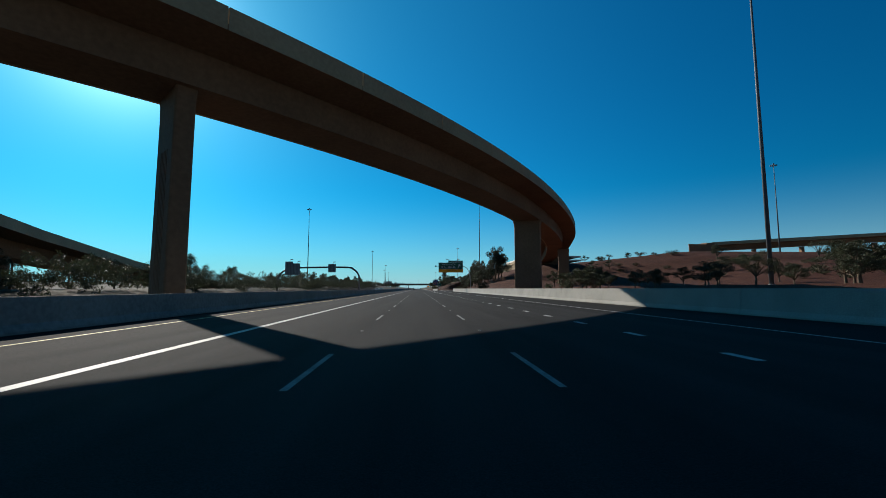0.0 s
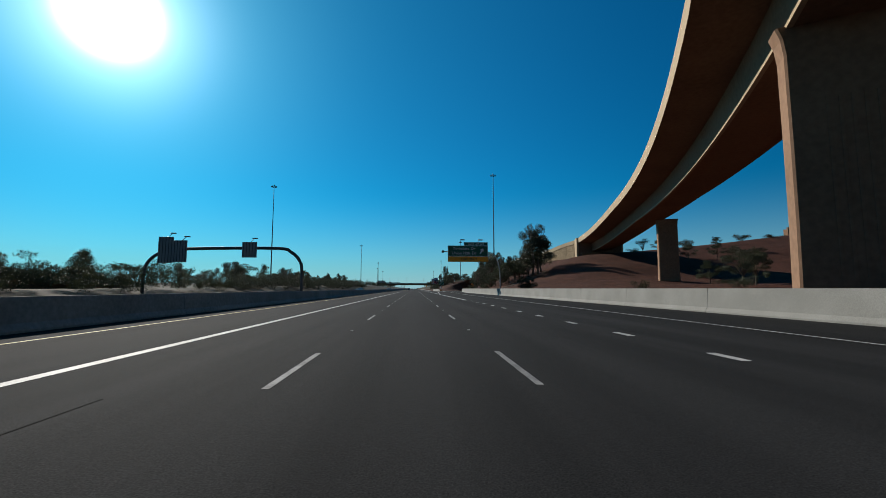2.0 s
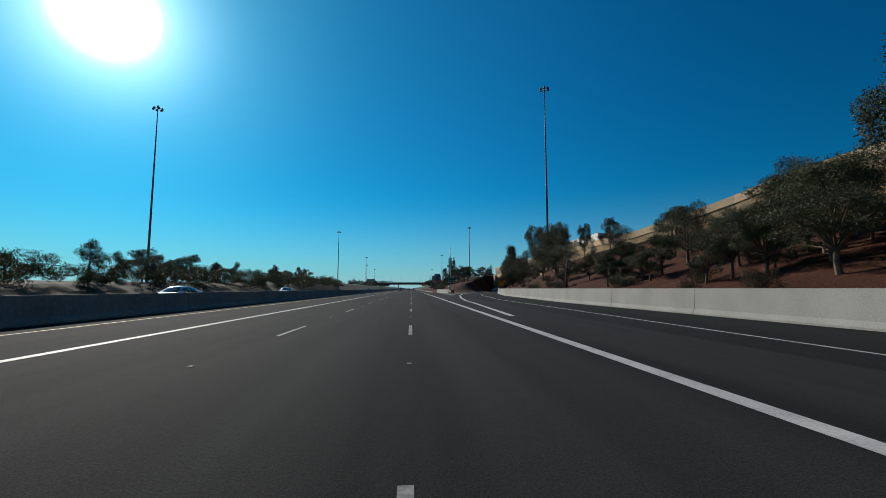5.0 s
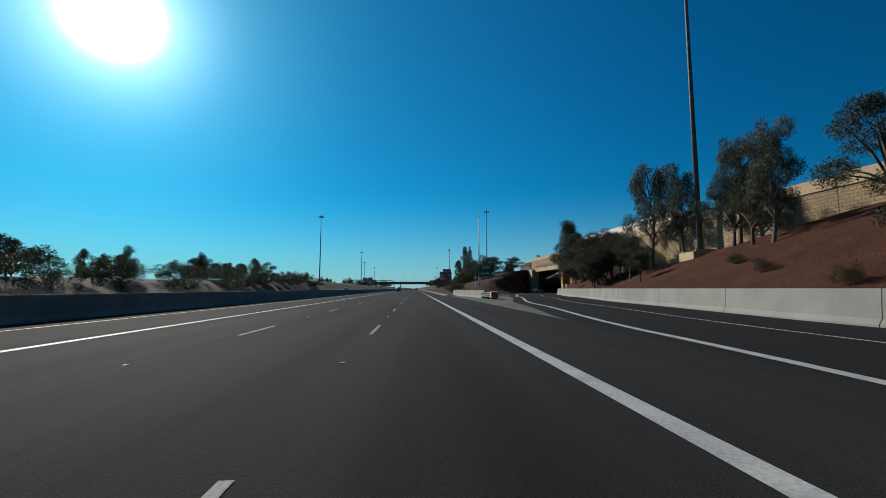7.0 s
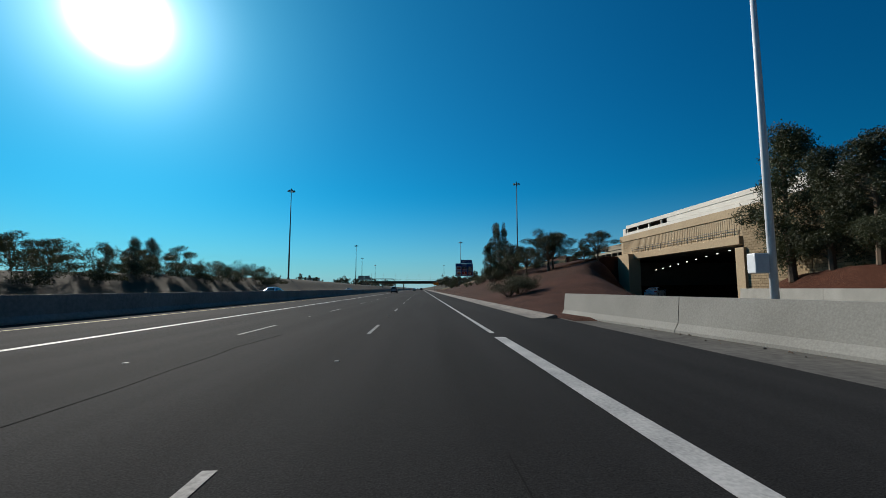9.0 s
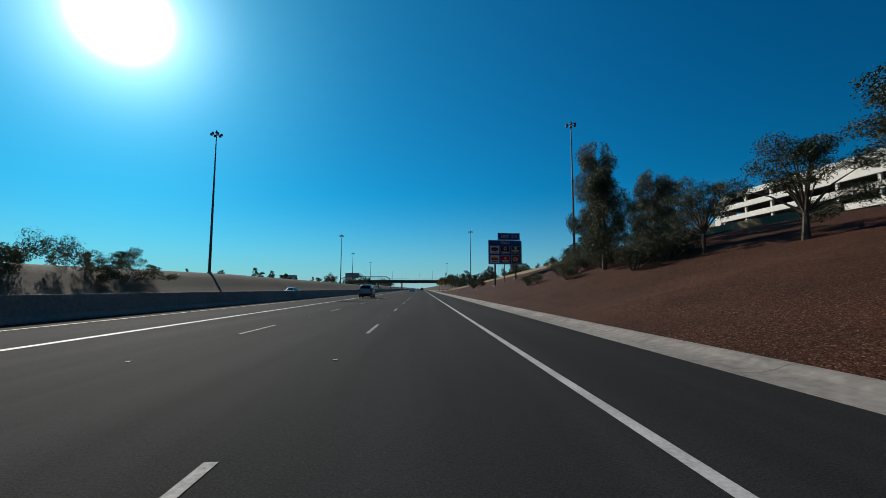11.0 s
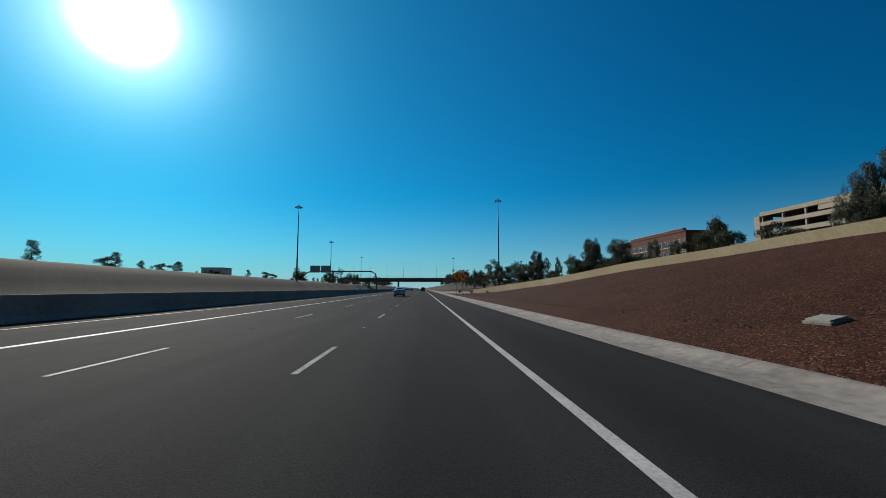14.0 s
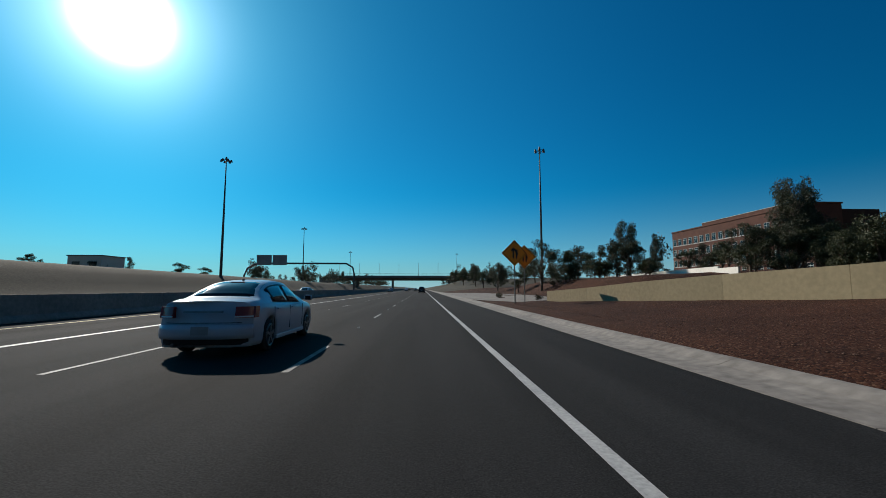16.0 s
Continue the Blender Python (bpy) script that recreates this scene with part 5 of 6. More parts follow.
# the foot of the ramp before the tunnel
grove((
    ("eucalyptus", 36.2, 272.2, 17.5, 0.72), ("mesquite", 32.6, 285, 10.2, 0.95), ("mesquite", 31.3, 280, 7.5, 1), ("thicket", 34.5, 288, 9, 0.9), ("thicket", 34, 281, 8.5, 0.9),
    ("thicket", 36.5, 300, 3.6, 0.9), ("column", 38.6, 313.5, 16, 1), ("column", 37, 304, 10.5, 1.15), ("column", 38.2, 309, 11, 1.1), ("mesquite", 33.5, 277, 8, 0.9),
    ("mesquite", 35.5, 284, 9, 0.9), ("mesquite", 35.8, 291, 9, 0.9), ("mesquite", 37, 297, 4.6, 0.9), ("mesquite", 32, 271, 7, 0.9), ("mesquite", 36.5, 288, 8.5, 0.9),
    ("mesquite", 33.5, 280, 7, 0.85), ("mesquite", 38.2, 294, 4.6, 0.8),))
# round the tunnel mouth and the mound
grove((
    ("mesquite", 32, 350, 4.4, 1.1), ("mesquite", 25.2, 350, 8.8, 1.2), ("mesquite", 26.6, 352, 7.8, 1.2), ("mesquite", 22.5, 356, 6.5, 1.2), ("mesquite", 32.3, 345, 6, 1.2),
    ("mesquite", 21, 362, 6, 0.9), ("column", 17.5, 370, 9, 0.9), ("eucalyptus", 22, 381.5, 15, 0.75), ("mesquite", 22.8, 383, 8, 0.8), ("eucalyptus", 22, 370, 8.2, 0.8),
    ("mesquite", 24.5, 371.5, 7, 0.8), ("mesquite", 21, 370, 3.4, 1.2), ("mesquite", 20, 384, 3.2, 1.1), ("mesquite", 32, 383, 6, 1), ("mesquite", 20.5, 378, 4.4, 1.2),
    ("mesquite", 23.2, 385, 6, 1.1), ("mesquite", 24.4, 388, 4.2, 0.6), ("mesquite", 25.5, 378, 6.5, 1),))
# behind the low wall
grove((
    ("mesquite", 48.5, 431, 7.5, 0.9), ("eucalyptus", 60.9, 476, 16.2, 0.72), ("eucalyptus", 58.6, 477, 13.6, 0.62), ("mesquite", 61, 478, 11.5, 0.6), ("mesquite", 30.5, 446, 3.6, 1.2), ("mesquite", 31, 458, 3.8, 1.2),
    ("mesquite", 29.5, 466, 4.2, 1.1), ("small", 29, 447, 4, 1), ("eucalyptus", 46, 533, 13.8, 0.85), ("eucalyptus", 47.2, 534, 12.5, 0.75), ("mesquite", 42.5, 536, 8.2, 0.9),
    ("mesquite", 44.2, 532, 7.4, 0.95), ("mesquite", 47, 525, 8.2, 1.1), ("mesquite", 48.4, 523, 8.6, 1.1), ("mesquite", 47.5, 529, 7.6, 1), ("mesquite", 74.5, 461, 18, 0.55),
    ("eucalyptus", 60, 528, 13.6, 0.5), ("eucalyptus", 65.5, 528, 13.2, 0.45), ("thicket", 57, 527, 9.5, 0.9), ("mesquite", 78.5, 463, 17, 0.55), ("eucalyptus", 47.5, 520, 13, 0.9), ("mesquite", 45.5, 527, 6.6, 1), ("mesquite", 49.5, 518, 8, 1),))
# dense growth before the office
grove((
    ("thicket", 42.6, 535.4, 6.6, 1), ("thicket", 44.6, 534.6, 7.4, 1), ("thicket", 46.6, 530.4, 8, 1), ("thicket", 47.8, 527, 8, 1), ("thicket", 49, 523, 7.4, 1),
    ("thicket", 51.8, 494, 11.6, 0.72), ("thicket", 53.4, 495.4, 12, 0.7)))
# beyond the on-ramp
grove((
    ("mesquite", 34, 571, 7.5, 0.9), ("mesquite", 36, 565, 7, 0.9), ("mesquite", 40.5, 562, 8, 0.9), ("eucalyptus", 39, 560, 11.5, 0.75), ("mesquite", 37.5, 561, 7.5, 0.85),
    ("eucalyptus", 48, 566, 8.6, 0.55), ("mesquite", 27.6, 575, 12, 0.8), ("mesquite", 32, 570, 6.8, 0.85), ("eucalyptus", 62, 549, 10, 0.9), ("mesquite", 26, 590, 6, 1.1),
    ("mesquite", 33, 600, 7, 1.1), ("eucalyptus", 25, 612, 9, 1.1), ("mesquite", 24, 636, 6.5, 1.1), ("eucalyptus", 24, 660, 10, 1.1), ("mesquite", 22, 690, 7.5, 1.2),
    ("eucalyptus", 20, 720, 9, 1.1), ("mesquite", 21, 745, 8, 1.2), ("mesquite", 27, 775, 8, 1.2), ("mesquite", 28, 700, 8, 1.2), ("mesquite", 33, 650, 8, 1.2),))
plant("shrub", 12.3, 421.1, 1.8, 0.6)
plant("shrub", 12.6, 421.5, 1.7, 0.6)
plant("shrub", 12.7, 420.9, 1.5, 0.6)
plant("shrub", 9.9, 313, 2.2, 1.0)
plant("shrub", 11.0, 314, 2.4, 1.0)
plant("shrub", 12.0, 314.6, 2.0, 1.0)
# thick growth behind the barrier on the red hill
grove((
    ("thicket", 21.3, 62, 3.4, 1.1), ("thicket", 23.4, 64, 4.1, 1.1), ("thicket", 25.6, 65, 4.4, 1.1), ("thicket", 27.6, 66.5, 4.0, 1.1), ("thicket", 24.4, 61.5, 3.3, 1.2),
    ("thicket", 39.5, 37, 4.6, 1.2), ("thicket", 42.5, 41, 5.2, 1.2), ("thicket", 45, 38, 5.0, 1.2), ("thicket", 47, 43.5, 5.4, 1.2), ("thicket", 50, 47, 5.2, 1.2),
    ("mesquite", 35.5, 255.5, 8.6, 0.85), ("mesquite", 38.5, 48, 4.6, 1.1), ("thicket", 33, 47, 3.4, 1.2), ("thicket", 35, 52, 3.6, 1.2), ("thicket", 30, 55, 3.0, 1.2)))


def scrub(rows):
    """Plants shrubs of (x, y, height, kind)."""
    for x, y, h, kind in rows:
        plant(kind, x, y, h, 0.8)


# on the red hill
scrub((
    (24, 107, 1.5, "dry"), (29, 98, 1.6, "shrub"), (34, 90, 1.7, "dry"), (25, 85, 1.5, "shrub"), (31, 76, 2, "dry"), (22, 66, 1.8, "shrub"),
    (36, 64, 2.2, "dry"),))
# below the ramp wall
scrub((
    (20, 180, 1.6, "dry"), (17.5, 172, 1.8, "dry"), (19, 190, 1.5, "shrub"), (17, 199, 1.6, "dry"), (23, 200, 1.7, "shrub"), (19.5, 210, 1.4, "dry"),
    (23, 222, 1.5, "dry"), (27, 219, 1.2, "shrub"), (21.5, 231, 1.2, "dry"), (25, 240, 1.2, "dry"), (28, 246, 1.2, "shrub"), (31, 222, 2.2, "dry"),
    (33, 215, 2, "dry"),))
# under the trees by the tunnel mound
scrub((
    (14.8, 372, 1.9, "shrub"), (13, 379, 1.4, "shrub"), (14.2, 379.6, 1.3, "shrub"), (16.6, 379.5, 2, "shrub"), (17.2, 364.4, 2.8, "shrub"), (18.8, 366.2, 3, "shrub"),
    (20.2, 367.2, 3, "shrub"), (19.2, 363.6, 3, "shrub"), (21.6, 365.6, 3, "shrub"), (17.9, 371.2, 2.6, "shrub"), (19.4, 372.6, 2.6, "shrub"), (17, 376, 2.8, "shrub"),
    (18.6, 377, 2.6, "shrub"), (20, 380, 3, "shrub"), (22.5, 371, 2, "shrub"), (25, 371.5, 2, "shrub"),))
# on the long slope
scrub((
    (21, 383, 3, "shrub"), (19.5, 382.5, 2.6, "shrub"), (13.6, 418.6, 1.35, "dry"), (14.1, 419.4, 1.2, "dry"), (12, 540, 0.9, "dry"), (14, 529, 0.8, "dry"),))
# along the far side of the opposite lanes
for k in range(118):
    y = 24 + 6.0 * k + prng.uniform(-4, 4)
    kind = prng.choice(("thicket", "thicket", "far", "far"))
    tall = prng.uniform(5.5, 9.2) * (1.0 - 0.45 * smooth(370, 430, y))
    if y > 400 and prng.random() < 0.3:
        continue
    plant(kind, -50 - prng.uniform(0, 24) - (10 if y > 380 else 0), y, tall, 1.15, 0.14 * tall)
for k in range(20):
    plant(prng.choice(("thicket", "far", "mesquite")), 50 + prng.uniform(0, 22), 500 + 3.6 * k + prng.uniform(-2, 2), prng.uniform(4.5, 6.5), 1.1, 0.4)
for k in range(14):
    plant(prng.choice(("thicket", "mesquite")), 29 + 1.6 * k, 566 + prng.uniform(-5, 7), prng.uniform(3.2, 5.2), 1.2, 0.6)
for k in range(11):
    y = 278 + 2.4 * k
    if 285 < y < 298:
        continue
    plant(prng.choice(("thicket", "mesquite")), lerp(WALL_R, y) + 3.0 + prng.uniform(0, 2.5), y, prng.uniform(3.5, 6.8), 1.1, 0.5)
for k in range(26):
    plant("dry" if k % 2 else "shrub", prng.uniform(48, 120), prng.uniform(80, 190), prng.uniform(1.2, 2.6), 1.3)


def woods(name, label, spots, leaf, seed, each=420, size=0.30):
    """A growth of bushes and far trees, (x, y, height, spread) each, as one mass of leaves and stems."""
    r = random.Random(seed)
    vs, fs, base = [], [], 0
    for k, (x, y, h, w) in enumerate(spots):
        z = land(x, y)
        clumps = []
        for c in range(9):
            a, reach = c * 2.4 + r.uniform(0, 1), w * r.uniform(0.1, 0.8)
            f = r.uniform(0.2, 0.9) * (1.1 - 0.45 * reach / w)
            clumps.append((x + math.cos(a) * reach, y + math.sin(a) * reach, z + h * f, w * r.uniform(0.22, 0.42), h * r.uniform(0.12, 0.22)))
        me = leaf_cloud("growth", clumps, each, size, leaf, seed + k)
        co = np.empty(len(me.vertices) * 3)
        me.vertices.foreach_get("co", co)
        vs.append(co.reshape(-1, 3))
        bpy.data.meshes.remove(me)
    v = np.concatenate(vs)
    me = bpy.data.meshes.new(name)
    me.from_pydata(v.tolist(), [], np.arange(len(v)).reshape(-1, 3).tolist())
    me.materials.append(leaf)
    me.update()
    return tagged(new(name, me), label, "bushes", kind="stuff")


woods("roadside_bushes", "dense grey-green bushes along the opposite lanes",
      [(-42.5 - prng.uniform(0, 7), 6 + 2.2 * k + prng.uniform(-1.5, 1.5), prng.uniform(2.8, 5.6), prng.uniform(2.2, 3.8)) for k in range(185)], M_LEAF, 300, 1300, 0.16)
far_spots = []
for k in range(90):
    far_spots.append((26 + prng.uniform(0, 36), 585 + 6.0 * k, prng.uniform(7, 12.5), prng.uniform(2.5, 4.2)))
    far_spots.append((-48 - prng.uniform(0, 36), 660 + 6.0 * k, prng.uniform(6.5, 11), prng.uniform(2.5, 4.2)))
woods("far_woods", "dark distant trees lining the freeway", far_spots, M_EUC, 900, 600, 0.4)

for k in range(22):
    plant("shrub" if k % 3 else "dry", prng.uniform(17.5, 30), prng.uniform(176, 232), prng.uniform(0.9, 1.9), 0.9)

for k in range(18):
    plant("mesquite", prng.uniform(19, 31), prng.uniform(173, 206), prng.uniform(2.0, 4.2), 1.15)

for kind, kept in stock.items():
    for i, ob in enumerate(kept):
        if (kind, i) not in used:
            for o in (*ob.children_recursive, ob):
                bpy.data.objects.remove(o)

# stone-lined drain down the slope
drng = np.random.RandomState(8)
dv, df = [], []
for k in range(700):
    f = drng.uniform()
    x, y = 16.5 + 17 * f + drng.normal() * 0.3, 161.5 + 9.5 * f + drng.normal() * 0.75
    s = drng.uniform(0.09, 0.26)
    base = len(dv)
    for dx, dy, dz in ((1, 0, 0), (0.2, 1, 0), (-1, 0.1, 0), (0, -1, 0), (0.1, 0.1, 0.75), (0, 0, -0.6)):
        dv.append((x + s * dx * drng.uniform(0.7, 1.2), y + s * dy * drng.uniform(0.7, 1.2), land(x, y) + s * dz * drng.uniform(0.7, 1.2) + 0.03))
    for t in ((0, 1, 4), (1, 2, 4), (2, 3, 4), (3, 0, 4), (1, 0, 5), (2, 1, 5), (3, 2, 5), (0, 3, 5)):
        df.append(tuple(base + i for i in t))
drain = new("drain_stones", mesh_of("drain_stones", dv, df, M_DRAIN))
tagged(drain, "grey-brown stones lining a drain down the slope", "stones", kind="stuff")

# loose stones on the near slopes
srng = np.random.RandomState(5)
sv, sf = [], []
octa = np.array([(1, 0, 0), (0, 1, 0), (-1, 0, 0), (0, -1, 0), (0, 0, 0.8), (0, 0, -0.5)])
tri = [(0, 1, 4), (1, 2, 4), (2, 3, 4), (3, 0, 4), (1, 0, 5), (2, 1, 5), (3, 2, 5), (0, 3, 5)]
for k in range(24000):
    if k < 20000:
        y = srng.uniform(322, 520)
        x = 9.0 + (lerp(LOW_X, y) - 9.2) * srng.uniform(0, 1) ** 1.7
    else:
        y = srng.uniform(110, 250)
        x = lerp(WALL_R, y) + 1.0 + srng.uniform(0, 1) ** 1.2 * 19
    s = 0.011 + 0.03 * srng.uniform() ** 6
    base = len(sv)
    rot = srng.uniform(0, 6.28)
    c, d = math.cos(rot), math.sin(rot)
    for p in octa * srng.uniform(0.6, 1.3, (6, 3)):
        sv.append((x + s * (p[0] * c - p[1] * d), y + s * (p[0] * d + p[1] * c), land(x, y) + 0.01 + s * p[2]))
    sf += [tuple(base + i for i in t) for t in tri]
stones = new("loose_stones", mesh_of("loose_stones", sv, sf, M_ROCK))
tagged(stones, "loose reddish stones scattered on the gravel slope", "stones", kind="stuff")


# ---- buildings ----
def garage(x, y, z, depth, length, levels, lift, label, skin=M_STUCCO):
    """A parking structure with long open decks; its long side faces the road (-x)."""
    ob = empty("parking_garage", pose(x, y, z), label, "building", "office buildings")
    for k in range(levels + 1):
        part("spandrel", boxm((0, length / 2, k * lift + 0.55), (0.4, length, 1.5), 0, 0.04), skin, ob)
        part("spandrel", boxm((depth / 2 + 0.21, -0.1, k * lift + 0.55), (depth, 0.4, 1.5), 0, 0.04), skin, ob)
        part("spandrel", boxm((depth / 2 + 0.21, length + 0.1, k * lift + 0.55), (depth, 0.4, 1.5), 0, 0.04), skin, ob)
        # decks and core wall take the shade-dark colour, so the openings read deep
        part("deck_slab", boxm((depth / 2, length / 2, k * lift + 0.1), (depth, length - 0.6, 0.3)), M_SHADE, ob)
    n = round(length / 9)
    for k in range(n + 1):
        part("column", boxm((0.5, 0.6 + (length - 1.2) * k / n, levels * lift / 2), (0.6, 0.6, levels * lift + 0.4), 0, 0.03), skin, ob)
    part("core_wall", boxm((depth * 0.6, length / 2, levels * lift / 2), (0.4, length * 0.96, levels * lift)), M_SHADE, ob)
    part("stair_tower", boxm((2.4, length + 1.4, levels * lift / 2 - 0.6), (5.4, 2.6, levels * lift + 1.2), 0, 0.05), skin, ob)
    if levels > 4:
        part("infill_wall", boxm((0.12, length * 0.34, levels * lift - 0.9), (0.3, length * 0.68, 2.0)), skin, ob)
    part("plinth", boxm((depth / 2, length / 2, -2.5), (depth, length, 5)), skin, ob)
    return ob


garage(96, 360, 8.9, 45, 100, 6, 3.3, "cream concrete parking garage with long dark openings")
garage(130, 504, 6.5, 40, 73, 6, 3.7, "tan parking garage on the rise beyond the trees", M_GARAGE)


def office(x, y, z, depth, length, storeys, label, skin=M_BRICK):
    """A flat-roofed brick office block with rows of windows on the road side and a lower wing behind."""
    ob = empty("brick_office", pose(x, y, z), label, "building", "office buildings")
    lift = 4.8
    h = storeys * lift + 2.6
    part("wall", boxm((depth / 2, length / 2, h / 2 - 2), (depth, length, h + 4), 0, 0.05), skin, ob)
    part("cornice", boxm((depth / 2, length / 2, h + 0.15), (depth + 0.5, length + 0.5, 0.5), 0, 0.06), skin, ob)
    part("roof", boxm((depth / 2, length / 2, h + 0.42), (depth - 0.6, length - 0.6, 0.06)), M_CONC, ob)
    part("raised_parapet", boxm((0.6, length * 0.36, h + 0.9), (1.4, length * 0.68, 1.0), 0, 0.05), skin, ob)
    part("coping", boxm((0.6, length * 0.36, h + 1.47), (1.7, length * 0.68 + 0.3, 0.14), 0, 0.02), M_FRAME, ob)
    part("rear_wing", boxm((depth + 6.8, length / 2, h / 2 - 2.7), (13.4, length * 0.96, h + 2.6), 0, 0.05), M_DARKBRICK, ob)
    n = round(length / 3.75)
    for s in range(storeys):
        zc = 2.6 + s * lift
        part("sill_band", boxm((-0.06, length / 2, zc - 1.62), (0.14, length - 0.4, 0.22), 0, 0.02), M_FRAME, ob)
        for k in range(n):
            yc = (k + 0.5) * length / n
            w = part("window", boxm((-0.02, yc, zc), (0.12, 2.3, 2.9), 0, 0.02), M_FRAME, ob)
            for side in (-0.53, 0.53):
                part("pane", boxm((-0.07, yc + side, zc - 0.42), (0.06, 0.96, 1.86)), M_DARKGLASS, w)
                part("pane", boxm((-0.07, yc + side, zc + 0.98), (0.06, 0.96, 0.74)), M_DARKGLASS, w)
    return ob


office(118, 604, 5.0, 9.5, 70, 4, "long red brick office block with rows of paired windows")
for x, y, w, d, h in ((158, 232, 9, 8, 5), (190, 250, 16, 10, 4.5), (-80, 596, 8, 8, 4.5)):
    ob = empty("plain_building", pose(x, y, land(x, y)), "plain flat-roofed pale building behind trees", "building", "distant buildings")
    part("wall", boxm((0, 0, h / 2 - 0.5), (w, d, h + 1), 0, 0.05), M_STUCCO, ob)
    part("roof", boxm((0, 0, h + 0.12), (w + 0.4, d + 0.4, 0.25), 0, 0.03), M_CONC, ob)
    for k in range(int(w // 4)):
        part("window", boxm((-w / 2 + 2 + 4 * k, -d / 2 - 0.02, h * 0.55), (1.8, 0.1, 1.3)), M_DARKGLASS, ob)

# sign gantry far ahead over the opposite lanes
far_gantry = empty("sign_gantry", pose(-42, 620, 0), "far steel gantry with backs of signs beyond the median", "sign gantry")
part("tube_frame", tubem([(-11.5, 0, 0), (-11.5, 0, 5.5), (-10.6, 0, 7.6), (-8.6, 0, 8.8), (-5, 0, 9.2), (20, 0, 9.2), (22, 0, 8), (22.5, 0, 6), (22.5, 0, 0)], [0.28] * 9, 10), M_DARKSTEEL, far_gantry)
part("sign_board", boxm((-5.4, -0.4, 10.2), (4.6, 0.1, 3.2), 0, 0.02), M_SIGNBACK, far_gantry)
part("sign_board", boxm((-0.6, -0.4, 10.2), (4.4, 0.1, 3.2), 0, 0.02), M_SIGNBACK, far_gantry)


pull_box = empty("junction_box", pose(9.95, 433.6, land(9.95, 433.6), 0, -14, 0), "pale concrete junction box lid set in the gravel", "utility box")
part("lid", boxm((0, 0, 0.05), (0.38, 0.55, 0.10), 0, 0.02), M_CONC, pull_box)
part("rim", boxm((0, 0, 0.0), (0.46, 0.63, 0.12), 0, 0.02), M_KERB, pull_box)
copy_thing(pull_box, pose(11.0, 405.7, land(11.0, 405.7) + 0.0, 0, -14, 0))
mast_kerb = empty("retaining_kerb", pose(36.0, 262.6, 0, 0, 0, -8), "cream concrete kerb walls round the foot of the light mast", "retaining wall", kind="structure")
part("front_wall", boxm((-0.95, 0, 4.75), (0.3, 3.6, 2.1), 0, 0.03), M_TAN, mast_kerb)
for y in (-1.66, 1.66):
    part("side_wall", boxm((0.4, y, 5.1), (2.4, 0.28, 1.9), 0, 0.03), M_TAN, mast_kerb)


# ---- vehicles ----
def curve_at(pts, y):
    """A smooth value through (y, value) pairs."""
    if y <= pts[0][0]:
        return pts[0][1]
    for i in range(len(pts) - 1):
        (a, va), (b, vb) = pts[i], pts[i + 1]
        if y <= b:
            f = (y - a) / (b - a)
            ma = (vb - pts[i - 1][1]) / (b - pts[i - 1][0]) if i else (vb - va) / (b - a)
            mb = (pts[i + 2][1] - va) / (pts[i + 2][0] - a) if i + 2 < len(pts) else (vb - va) / (b - a)
            d = b - a
            return (2 * f ** 3 - 3 * f * f + 1) * va + (f ** 3 - 2 * f * f + f) * d * ma + (3 * f * f - 2 * f ** 3) * vb + (f ** 3 - f * f) * d * mb
    return pts[-1][1]


